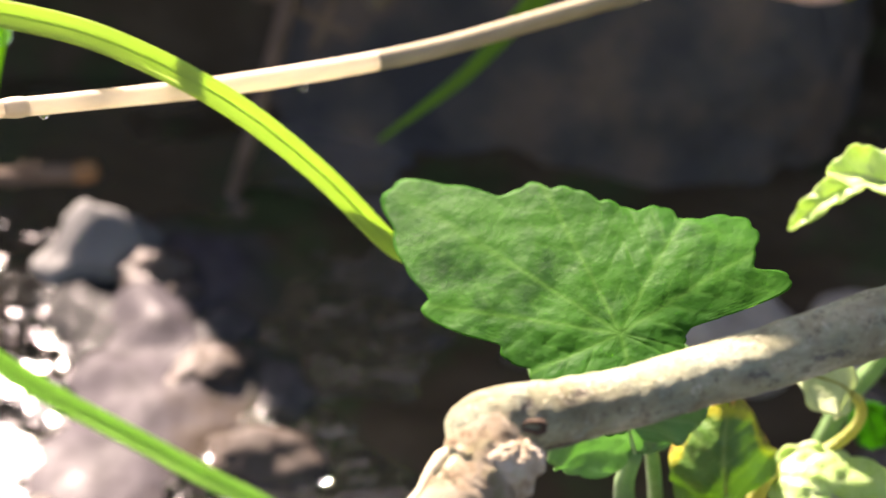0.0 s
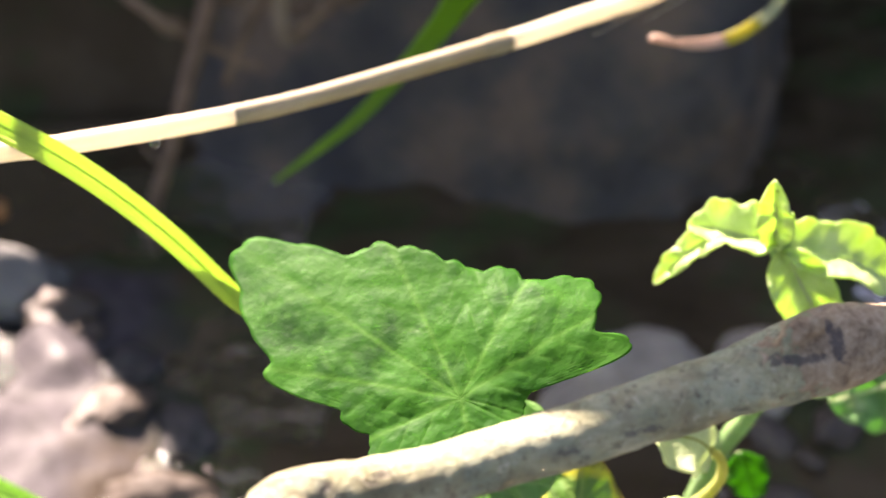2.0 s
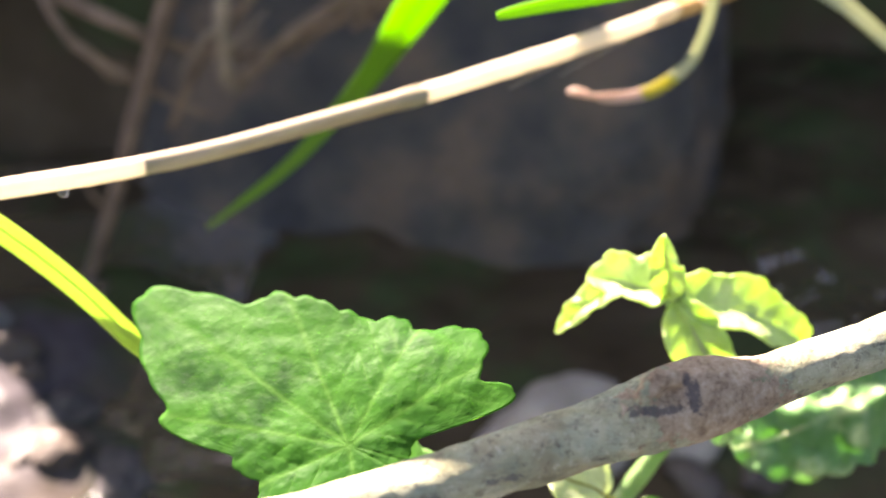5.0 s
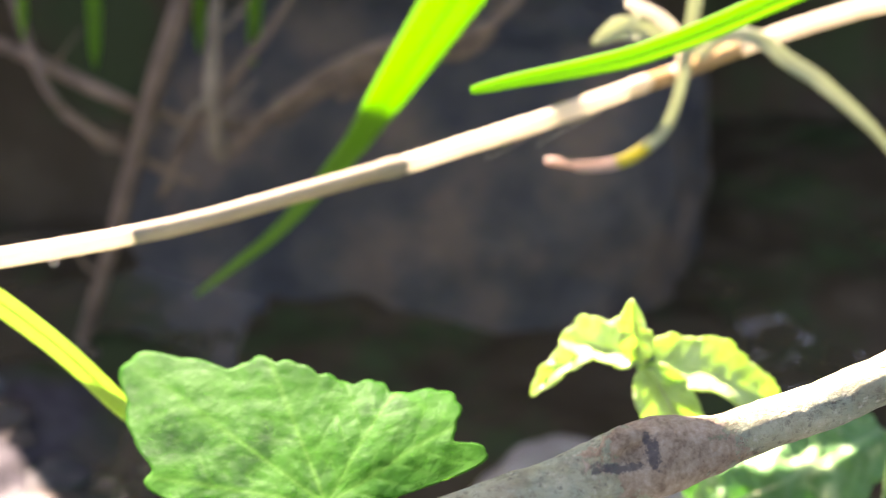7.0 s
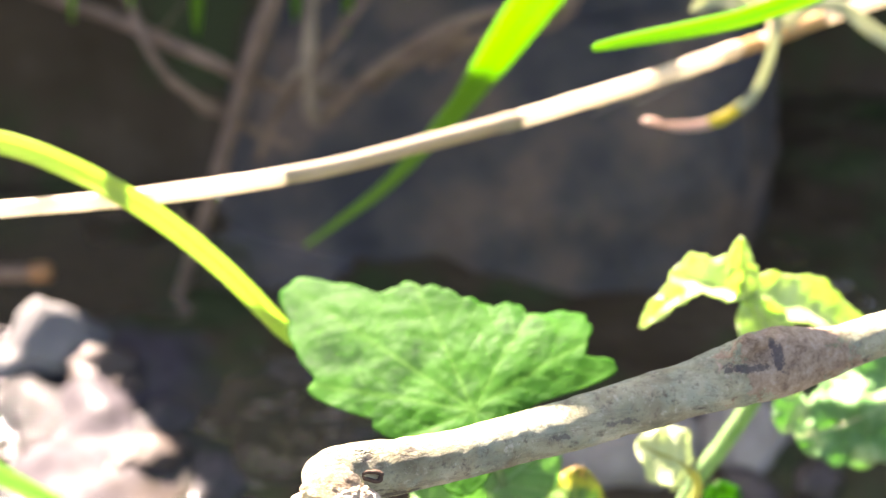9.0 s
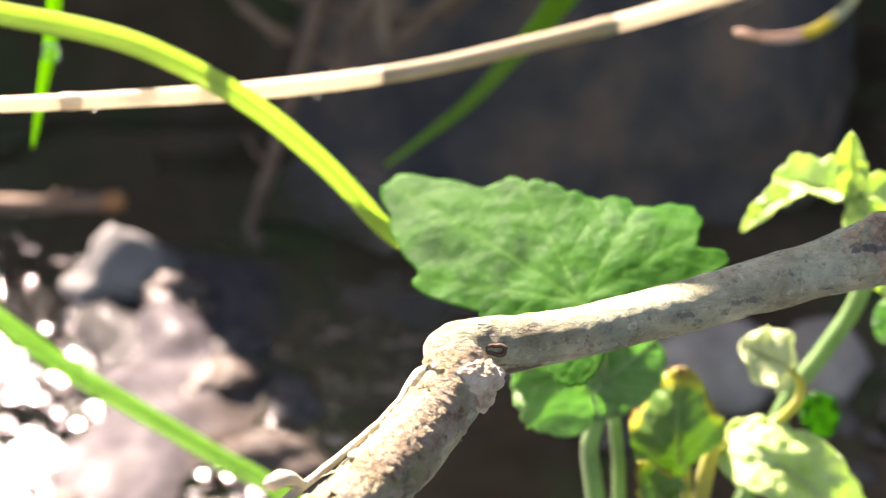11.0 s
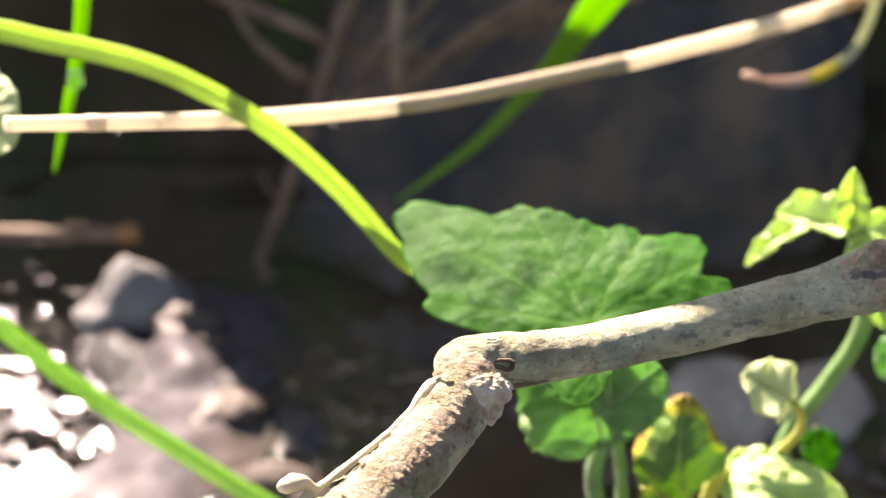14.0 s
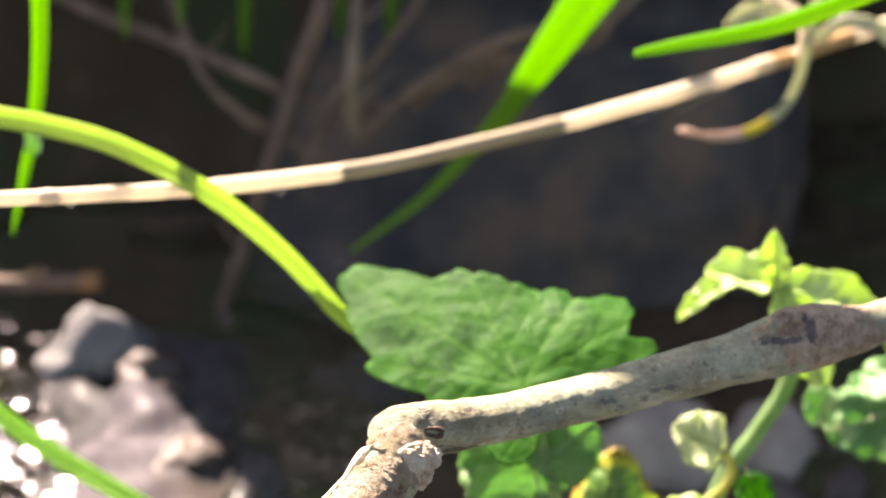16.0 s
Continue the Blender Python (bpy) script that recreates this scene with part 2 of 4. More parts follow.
STONE_SILT = plain_material("silty_lilac_stone", [(0.3, (0.027, 0.026, 0.027)), (0.7, (0.076, 0.073, 0.071))], 160, 520, 0.42, 0.6, 0.0012, 0.35)
STONE_SAND = plain_material("sandy_stone", [(0.3, (0.046, 0.037, 0.031)), (0.7, (0.092, 0.076, 0.066))], 50, 300, 0.6, 0.4, 0.001, 0.15)
STONE_WET = plain_material("wet_brown_stone", [(0.3, (0.035, 0.026, 0.020)), (0.7, (0.11, 0.088, 0.072))], 70, 420, 0.42, 0.5, 0.0015, 0.4)
STONE_LIGHT = plain_material("light_pinkish_stone", [(0.3, (0.20, 0.175, 0.150)), (0.5, (0.33, 0.29, 0.25)), (0.7, (0.46, 0.41, 0.35))], 120, 520, 0.55, 0.6, 0.0015, 0.4)
SHEATH = plain_material("orange_tan_sheath", [(0.25, (0.30, 0.18, 0.07)), (0.75, (0.55, 0.36, 0.16))], 120, 900, 0.45, 0.3, 0.0003, 0.4, (1.0, 1.0, 6.0))
LEAF_A = leaf_material("crenate_leaf_green", (0.012, 0.080, 0.010), (0.050, 0.182, 0.026), (0.060, 0.170, 0.030), (0.20, 0.62, 0.05), 0.45, 0.54, (0.009, 0.046, 0.010), None, 0.07, 0.2)
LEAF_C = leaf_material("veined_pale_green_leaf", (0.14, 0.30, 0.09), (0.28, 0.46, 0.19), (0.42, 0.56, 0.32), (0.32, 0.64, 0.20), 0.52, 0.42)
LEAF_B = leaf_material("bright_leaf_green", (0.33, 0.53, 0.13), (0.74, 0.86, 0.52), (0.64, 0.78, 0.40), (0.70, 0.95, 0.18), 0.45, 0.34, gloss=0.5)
LEAF_S = leaf_material("blue_green_leaf", (0.08, 0.24, 0.07), (0.22, 0.45, 0.19), (0.34, 0.52, 0.26), (0.32, 0.68, 0.16), 0.42, 0.36, (0.64, 0.76, 0.40))
LEAF_Y = leaf_material("yellow_edged_leaf", (0.07, 0.18, 0.03), (0.17, 0.33, 0.09), (0.3, 0.42, 0.1), (0.34, 0.58, 0.06), 0.4, 0.36, None, (0.16, 0.075, 0.03))
LEAF_PALE = leaf_material("pale_young_leaf", (0.42, 0.50, 0.27), (0.66, 0.74, 0.50), (0.60, 0.66, 0.38), (0.72, 0.84, 0.42), 0.45, 0.55)
BLADE = blade_material("arching_grass_green", (0.22, 0.38, 0.04), (0.54, 0.68, 0.20), (0.66, 0.90, 0.24), 0.56, 0.28)
BLADE_DEEP = blade_material("deep_grass_green", (0.07, 0.20, 0.008), (0.17, 0.38, 0.015), (0.40, 0.80, 0.01), 0.6, 0.55)
BLADE_DULL = blade_material("dull_grass_green", (0.17, 0.34, 0.08), (0.30, 0.50, 0.16), (0.42, 0.70, 0.18), 0.55)
WITHER = blade_material("withered_pale_green", (0.30, 0.34, 0.21), (0.54, 0.57, 0.40), (0.62, 0.66, 0.40), 0.4)
WITHER_Y = blade_material("yellowing_grass", (0.30, 0.30, 0.03), (0.50, 0.46, 0.06), (0.75, 0.68, 0.05), 0.4)
WITHER_P = blade_material("pinkish_dry_tip", (0.42, 0.28, 0.21), (0.68, 0.52, 0.43), (0.7, 0.5, 0.4), 0.3)
STEM = leaf_material("green_stem", (0.12, 0.23, 0.08), (0.22, 0.37, 0.15), (0.2, 0.3, 0.1), (0.3, 0.58, 0.12), 0.25)
STEM_Y = leaf_material("yellowish_stem", (0.25, 0.28, 0.06), (0.42, 0.44, 0.14), (0.4, 0.4, 0.2), (0.65, 0.65, 0.12), 0.3)


def water_material(name, ripple, dist):
    k = Mat(name)
    k.bump(k.math("ADD", k.noise(48, 2, 0.5), k.math("MULTIPLY", k.noise(190, 2), 0.30)), ripple, dist)
    k.put(k.p.inputs["Transmission Weight"], 1.0)
    k.put(k.p.inputs["IOR"], 1.333)
    return k.done((0.86, 0.90, 0.88, 1.0), 0.03, 0.5)


WATER = water_material("rippled_stream_water", 0.6, 0.006)
DROP = water_material("water_drop", 0.0, 0.001)


# ---------------------------------------------------------------- builders
def V(x, y, z):
    """A place given in millimetres."""
    return Vector((x, y, z)) * 0.001


def smooth01(v):
    v = min(1.0, max(0.0, v))
    return v * v * (3 - 2 * v)


def spline(pts, n):
    """n places along a smooth curve through pts (tuples of any length)."""
    P = np.array(pts, float)
    P = np.vstack([2 * P[0] - P[1], P, 2 * P[-1] - P[-2]])
    out = []
    m = len(P) - 3
    for s in np.linspace(0, m - 1e-9, n):
        i = int(s)
        u = s - i
        a, b, c, d = P[i : i + 4]
        out.append(0.5 * (2 * b + (c - a) * u + (2 * a - 5 * b + 4 * c - d) * u**2 + (3 * b - a - 3 * c + d) * u**3))
    return np.array(out)


def thing(name, label, category, base=(0, 0, 0), group=""):
    """An Empty at the base of a thing."""
    ob = new(name)
    ob.empty_display_size = 0.005
    ob.location = base
    return tagged(ob, label, category, group)


def mesh_of(name, bm, material, smooth=True):
    bmesh.ops.recalc_face_normals(bm, faces=bm.faces)
    me = bpy.data.meshes.new(name)
    bm.to_mesh(me)
    bm.free()
    me.materials.append(material)
    if smooth:
        me.polygons.foreach_set("use_smooth", [True] * len(me.polygons))
    return me


def part(name, bm, material, parent, label="", thick=0.0):
    """Links a bmesh, built in world places, as one mesh under a thing or a part."""
    ob = new(name, mesh_of(name, bm, material))
    ob.parent = parent
    if parent.type == "EMPTY":
        ob.matrix_parent_inverse = Matrix.Translation(-parent.location)
    if thick:
        mod = ob.modifiers.new("thickness", "SOLIDIFY")
        mod.thickness, mod.offset = thick, 0.0
    return tagged(ob, label)


def frames_along(P):
    """Tangent, side and up vectors along a row of places."""
    T = np.gradient(P, axis=0)
    T /= np.linalg.norm(T, axis=1)[:, None]
    ref = np.array([0.13, -0.55, 0.82])
    S = np.empty_like(T)
    s = np.cross(T[0], ref)
    for i, t in enumerate(T):
        s = s - t * (s @ t)
        s /= np.linalg.norm(s)
        S[i] = s
    return T, S, np.cross(T, S)


def tube(rows, n=40, seg=14, lumps=0.0, lump_size=0.004, seed=0.0, grain=0.0, bm=None):
    """A round stem along rows of (x, y, z, radius) in millimetres, with lumps on it."""
    bm = bm or bmesh.new()
    R = spline(rows, n) * 0.001
    P, rad = R[:, :3], np.maximum(R[:, 3], 2e-5)
    T, S, U = frames_along(P)
    rings = []
    for i in range(n):
        ring = []
        for j in range(seg):
            a = 2 * math.pi * j / seg
            d = S[i] * math.cos(a) + U[i] * math.sin(a)
            p = P[i] + d * rad[i]
            k = 1.0
            if lumps:
                k += lumps * noise.noise(Vector(p) / lump_size + Vector((seed, 0, 0)))
            if grain:
                k += grain * noise.fractal(Vector(p) / (lump_size * 0.28) + Vector((0, seed, 0)), 1.0, 2.0, 3)
            ring.append(bm.verts.new(P[i] + d * rad[i] * k))
        rings.append(ring)
    for a, b in zip(rings, rings[1:]):
        for j in range(seg):
            bm.faces.new((a[j], a[(j + 1) % seg], b[(j + 1) % seg], b[j]))
    bm.faces.new(rings[0])
    bm.faces.new(rings[-1])
    return bm


def blade(rows, facing, fold=0.25, n=40, twist=(0.0, 0.0), cross=7, last=None, turn=(1.6, 0.3)):
    """A grass blade along rows of (x, y, z, width) in millimetres, its flat side turned to facing, folded along the midrib."""
    bm = bmesh.new()
    uvl = bm.loops.layers.uv.new("UVMap")
    R = spline(rows, n) * 0.001
    P, wid = R[:, :3], np.maximum(R[:, 3], 5e-5)
    T = np.gradient(P, axis=0)
    T /= np.linalg.norm(T, axis=1)[:, None]
    grid = []
    for i in range(n):
        f = np.array(facing, float) if last is None else np.array(facing) + (np.array(last) - np.array(facing)) * smooth01(turn[0] * i / n - turn[1])
        f = f - T[i] * (f @ T[i])
        f /= np.linalg.norm(f)
        s = np.cross(T[i], f)
        a = radians(twist[0] + (twist[1] - twist[0]) * i / (n - 1))
        s, f = s * math.cos(a) + f * math.sin(a), f * math.cos(a) - s * math.sin(a)
        row = []
        for j in range(cross):
            v = 2 * j / (cross - 1) - 1
            h = fold * (abs(v) - 0.5) * wid[i] * 0.5 + 0.04 * wid[i] * math.cos(v * 9)
            row.append(bm.verts.new(P[i] + s * v * wid[i] / 2 + f * h))
        grid.append(row)
    for i in range(n - 1):
        for j in range(cross - 1):
            fc = bm.faces.new((grid[i][j], grid[i][j + 1], grid[i + 1][j + 1], grid[i + 1][j]))
            for lp, (u, v) in zip(fc.loops, ((i, j), (i, j + 1), (i + 1, j + 1), (i + 1, j))):
                lp[uvl].uv = (u / n, v / (cross - 1))
    return bm


def rib(rows, facing, lift, n=30, radius=0.12):
    """A thin rib that runs along a blade or leaf, just proud of it."""
    f = np.array(facing, float)
    f /= np.linalg.norm(f)
    return tube([(*(np.array(r[:3]) + f * lift), radius * min(1.0, 0.35 + r[3] / 3)) for r in rows], n, 6)


def lobed_leaf(center, normal, right, lobes, crenate=0.035, teeth=46, quilt=0.0005, cup=0.0, lean=0.0, rings=26, spokes=220, seed=0.0, core=7.0, dome=0.0, veins=None, wrinkle=1.0):
    """A broad leaf whose veins spread from one place. lobes: (angle in degrees, length in mm, spread in degrees)."""
    bm = bmesh.new()
    vl = bm.verts.layers.float.new("vein")
    n = Vector(normal).normalized()
    x = (Vector(right) - n * Vector(right).dot(n)).normalized()
    y = n.cross(x)
    c = V(*center)

    def reach(a):
        total = core**4
        for la, ln, sp in lobes:
            d = (math.degrees(a) - la + 180) % 360 - 180
            total += (ln * math.exp(-((d / sp) ** 2))) ** 4
        return total**0.25

    def vein(r, a):
        best, second = 1e9, 1e9
        for la, ln, sp in veins or lobes:
            d = a - radians(la)
            along, off = r * math.cos(d), abs(r * math.sin(d))
            if along > 0 and off < best:
                best = off
                step = (along - 0.9 * off) / 2.1
                second = abs(step - round(step)) * 2.1 if along < ln * 0.95 else 1e9
        return best, second

    mid = bm.verts.new(c)
    mid[vl] = 1.0
    rows = []
    for i in range(1, rings + 1):
        row = []
        for j in range(spokes):
            a = 2 * math.pi * j / spokes
            full = reach(a)
            tooth = 1 + crenate * abs(math.sin(a * teeth / 2 + seed + 0.6 * math.sin(3 * a)))
            f = i / rings
            r = full * f * (1 + (tooth - 1) * f**6)
            b, s = vein(r, a)
            q = min(b / 0.9, 1.0) * min(s / 0.5 + 0.35, 1.0)
            h = quilt * q + cup * (r * 0.001) ** 2 / 0.01
            h -= lean * smooth01((r * math.cos(a) - 2.0) / 5.0) * r * math.sin(a) * 0.001
            h += wrinkle * 0.00016 * noise.fractal(Vector((r * math.cos(a), r * math.sin(a), seed + 2)) * 0.5, 1.0, 2.0, 3) + 0.0003 * f**3 * math.sin(5 * a + seed * 3) + wrinkle * 0.0003 * noise.noise(Vector((r * math.cos(a), r * math.sin(a), seed * 7)) * 0.25)
            if dome:
                # the right half bulges, and its upper edge rolls away
                px, py = r * math.cos(a), r * math.sin(a)
                h += 0.001 * dome * (2.2 * math.exp(-(((px - 6.5) / 5.0) ** 2) - ((py - 5.5) / 5.0) ** 2) - 0.05 * max(0.0, py - 7.0) ** 2 * smooth01((px + 2) / 5.0))
                h += 0.00008 * noise.fractal(Vector((px, py, 9)) * 0.6, 1.0, 2.0, 2)
            v = bm.verts.new(c + (x * math.cos(a) + y * math.sin(a)) * r * 0.001 + n * h)
            v[vl] = max(0.85 * math.exp(-((b / 0.22) ** 2)), 0.4 * math.exp(-((s / 0.16) ** 2)))
            row.append(v)
        rows.append(row)
    for j in range(spokes):
        bm.faces.new((mid, rows[0][j], rows[0][(j + 1) % spokes]))
        for a, b in zip(rows, rows[1:]):
            bm.faces.new((a[j], b[j], b[(j + 1) % spokes], a[(j + 1) % spokes]))
    return bm


def long_leaf(path, width, facing, crenate=0.06, teeth=9, fold=0.2, curl=0.0, n=60, cross=25, blunt=0.75, quilt=0.00035, twist=(0, 0), seed=0.0, crinkle=0.0005):
    """A leaf along a path of (x, y, z) in millimetres from base to tip."""
    bm = bmesh.new()
    vl = bm.verts.layers.float.new("vein")
    rl = bm.verts.layers.float.new("rim")
    P = spline(path, n) * 0.001
    T = np.gradient(P, axis=0)
    T /= np.linalg.norm(T, axis=1)[:, None]
    length = np.linalg.norm(np.diff(P, axis=0), axis=1).sum()
    grid = []
    for i in range(n):
        u = i / (n - 1)
        f = np.array(facing, float)
        f = f - T[i] * (f @ T[i])
        f /= np.linalg.norm(f)
        s = np.cross(T[i], f)
        a = radians(twist[0] + (twist[1] - twist[0]) * u)
        s, f = s * math.cos(a) + f * math.sin(a), f * math.cos(a) - s * math.sin(a)
        w = width * 0.0005 * max(math.sin(math.pi * (0.02 + 0.975 * u) ** blunt), 0.0) ** 0.62
        row = []
        for j in range(cross):
            v = 2 * j / (cross - 1) - 1
            edge = 1 + crenate * abs(v) ** 5 * abs(math.sin(math.pi * teeth * u + seed))
            bend = curl * v
            across = w * edge * (math.sin(bend) / curl if abs(curl) > 1e-3 else v)
            h = fold * abs(v) * w + (w * (1 - math.cos(bend)) / curl if abs(curl) > 1e-3 else 0.0)
            step = (u * length - 0.8 * abs(v) * w) / 0.0021
            s2 = abs(step - round(step)) * 2.1
            b = abs(v) * w * 1000
            h += quilt * min(b / 0.5, 1.0) * min(s2 / 0.6 + 0.3, 1.0)
            h += 0.0006 * abs(v) ** 3 * math.sin(u * 17 + seed + (2 if v > 0 else 0)) * min(1.0, w / 0.002)
            h += crinkle * noise.fractal(Vector(P[i] + s * across) / 0.0045 + Vector((seed, 3, 0)), 1.0, 2.0, 3) * min(1.0, w / 0.002)
            vert = bm.verts.new(P[i] + s * across + f * h)
            vert[vl] = max(0.85 * math.exp(-((b / 0.2) ** 2)), 0.4 * math.exp(-((s2 / 0.17) ** 2)))
            vert[rl] = max(smooth01((abs(v) - 0.45) / 0.5) * smooth01((u - 0.35) / 0.3), smooth01((u - 0.72) / 0.24))
            row.append(vert)
        grid.append(row)
    for i in range(n - 1):
        for j in range(cross - 1):
            bm.faces.new((grid[i][j], grid[i][j + 1], grid[i + 1][j + 1], grid[i + 1][j]))
    return bm


def rock_mesh(name, size, seed, material, rough=0.35, sub=4, sharp=0.0):
    """A rounded stone of that size (three half-widths in metres)."""
    bm = bmesh.new()
    bmesh.ops.create_icosphere(bm, subdivisions=sub, radius=1.0)
    for v in bm.verts:
        p = v.co.copy()
        k = 1 + rough * noise.noise(p * 1.1 + Vector((seed, 0, 0))) + rough * 0.4 * noise.fractal(p * 2.6 + Vector((0, seed, 0)), 1.0, 2.0, 4)
        q = p * k
        if sharp:
            q.z *= 1 + sharp * max(0.0, q.z) * (1 - min(1.0, math.hypot(q.x, q.y)))
        v.co = Vector((q.x * size[0], q.y * size[1], q.z * size[2]))
    return mesh_of(name, bm, material)


# ---------------------------------------------------------------- ground, bank and water
def ground_height(x, y):
    """The stream bed, and the steep bank behind it, whose unseen top is shaped to cast shade."""
    z = -0.004 + 0.006 * noise.noise(Vector((x, y, 0)) * 21) + 0.0022 * noise.fractal(Vector((x, y, 3)) * 60, 1.0, 2.0, 4)
    z += 0.004 * smooth01((x + 0.05) / 0.04) - 0.012 * smooth01((0.10 - y) / 0.2)
    z -= 0.009 * math.exp(-(((x + 0.114) / 0.020) ** 2) - ((y - 0.108) / 0.022) ** 2)
    z += 0.0062 * (1 + 0.5 * noise.fractal(Vector((x, y, 1)) * 75, 1.0, 2.0, 3)) * math.exp(-(((x + 0.090) / 0.021) ** 2) - ((y - 0.121) / 0.034) ** 2)
    edge = 0.236 + 0.07 * smooth01((x - 0.055) / 0.03) + 0.012 * noise.noise(Vector((x * 14, 5, 0)))
    # hump and gap added to the unseen bank top, to block or pass sun
    top = 0.205 + 0.080 * smooth01((-0.105 - x) / 0.012) - 0.155 * smooth01((-0.155 - x) / 0.012) + 0.01 * noise.noise(Vector((x * 9, 0, 2)))
    rise = smooth01((y - edge) / 0.034)
    z += top * rise * (1 + 0.10 * noise.noise(Vector((x, y, 7)) * 40) * (1 - 0.5 * rise))
    z += 0.25 * smooth01((abs(x) - 0.4) / 2.5) + 0.3 * smooth01((y - 0.5) / 4) + 0.25 * smooth01((-0.5 - y) / 2.5)
    return z


def ground_sheet():
    inner = np.arange(-0.16, 0.1601, 0.0022)
    far = np.geomspace(0.0024, 60.0, 60)
    xs = np.concatenate([-0.16 - far[::-1], inner, 0.16 + far])
    ys = np.concatenate([0.07 - far[::-1], np.arange(0.07, 0.3001, 0.0022), 0.30 + far])
    verts = [(x, y, ground_height(x, y)) for y in ys for x in xs]
    w = len(xs)
    faces = [(j * w + i, j * w + i + 1, (j + 1) * w + i + 1, (j + 1) * w + i) for j in range(len(ys) - 1) for i in range(w - 1)]
    me = bpy.data.meshes.new("ground")
    me.from_pydata(verts, [], faces)
    me.materials.append(MUD)
    me.polygons.foreach_set("use_smooth", [True] * len(me.polygons))
    return tagged(new("ground", me), "dark wet mud of a stream bed and steep bank", "ground", kind="structure")


ground_sheet()

bm = bmesh.new()
bmesh.ops.create_grid(bm, x_segments=60, y_segments=40, size=0.5)
for v in bm.verts:
    v.co = Vector((v.co.x * 2.2 - 0.55, v.co.y * 0.9 - 0.22, -0.0026 + 0.0004 * noise.noise(v.co * 40)))
water = tagged(new("water", mesh_of("water", bm, WATER)), "shallow rippled stream water glinting in the sun", "water", kind="structure")
water.visible_shadow = False

def block_rock(name, size, seed, material, power=4.0):
    """A blocky weathered boulder: a rounded box with worn, uneven faces."""
    bm = bmesh.new()
    bmesh.ops.create_icosphere(bm, subdivisions=6, radius=1.0)
    for v in bm.verts:
        p = v.co.copy()
        r = (abs(p.x) ** power + abs(p.y) ** power + abs(p.z) ** power) ** (-1 / power)
        r *= 1 + 0.06 * noise.noise(p * 1.7 + Vector((seed, 0, 0))) + 0.035 * noise.fractal(p * 5 + Vector((0, seed, 0)), 1.0, 2.0, 5)
        z = p.z * r * size[2]
        v.co = Vector((p.x * r * size[0], p.y * r * size[1] - 0.42 * max(0.0, 0.048 - z), z))
    return mesh_of(name, bm, material)


boulder = tagged(new("boulder", block_rock("boulder", (0.070, 0.040, 0.056), 3.1, BOULDER)), "large dark damp boulder at the foot of the bank", "boulder")
boulder.matrix_basis = pose(0.0005, 0.246, 0.0, 0, 0, -22)


def place_rock(name, label, at, size, seed, material, turn=0.0, rough=0.35, sharp=0.0, category="stone", group="", tilt=0.0):
    ob = tagged(new(name, rock_mesh(name, size, seed, material, rough, 4, sharp)), label, category, group)
    ob.matrix_basis = pose(*at, tilt, 0, turn)
    return ob


place_rock("stone", "pale peaked stone resting on a wet slab", (-0.0985, 0.146, 0.0018), (0.0112, 0.0090, 0.0050), 4.7, STONE_PALE, 14, 0.30, 1.5)
place_rock("stone", "grey wet sloping slab of stone at the edge of the water", (-0.0870, 0.121, -0.0058), (0.0150, 0.0240, 0.0054), 2.4, STONE_SLAB, 30, 0.32, tilt=10)
rng = random.Random(21)
for n_ in range(8):
    # small wet stones lying down the flank of the slab
    u = n_ / 7
    x, y = -0.084 + 0.030 * u + rng.uniform(-0.004, 0.004), 0.136 - 0.046 * u + rng.uniform(-0.006, 0.006)
    k = rng.uniform(0.0034, 0.0066)
    place_rock("stone", rng.choice(("wet grey stone beside the slab at the water", "wet brownish stone beside the slab at the water")), (x, y, ground_height(x, y) - 0.1 * k),
               (k * rng.uniform(1.0, 1.5), k, k * rng.uniform(0.35, 0.55)), 30 + n_ * 1.7, (STONE_WET, STONE_SAND, STONE_SILT)[n_ % 3], rng.uniform(0, 360), 0.42, rng.uniform(0, 0.6), group="small wet stones", tilt=rng.uniform(-14, 14))
place_rock("stone", "pale pinkish rounded stone in the shade of the bank", (0.0405, 0.116, 0.0), (0.0092, 0.010, 0.0112), 5.2, STONE_LIGHT, -12, 0.18)
place_rock("stone", "broad pale brown stone beside a rounded one", (0.0185, 0.115, 0.0), (0.0150, 0.011, 0.0108), 8.1, STONE_LIGHT, 25, 0.22)
place_rock("stone", "small pale sunlit stone on wet mud beside the twig", (-0.059, 0.0905, -0.0030), (0.0100, 0.0060, 0.0056), 7.7, STONE_SAND, -8, 0.3)
pebbles = []
for n_, (mat_, lab) in enumerate(((STONE_WET, "small wet brown pebble on the stream bed"), (STONE_WET, "small smooth brown pebble on the stream bed"), (STONE_WET, "flattish wet brown pebble on the stream bed"))):
    pb = tagged(new("pebble", rock_mesh("pebble", (0.0050, 0.0040, 0.0027 if n_ < 2 else 0.0018), 11.0 + n_ * 3, mat_, 0.4, 3)), lab, "pebble", "stream pebbles")
    pebbles.append(pb)
rng = random.Random(4)
spots = []
for n_ in range(26):
    left = n_ < 10
    x = rng.uniform(-0.145, -0.045) if left else rng.uniform(-0.02, 0.10)
    y = rng.uniform(0.072, 0.092) if left else rng.uniform(0.080, 0.135)
    spots.append((x, y))
for n_, (x, y) in enumerate(spots):
    m = pose(x, y, ground_height(x, y) + 0.0006, rng.uniform(-15, 15), rng.uniform(-15, 15), rng.uniform(0, 360))
    src = pebbles[n_ % 3]
    if n_ < 3:
        src.matrix_basis = m
    else:
        ob = copy_thing(src, m)
        k = rng.uniform(0.45, 1.25)
        ob.scale = (k, k * rng.uniform(0.8, 1.1), k)


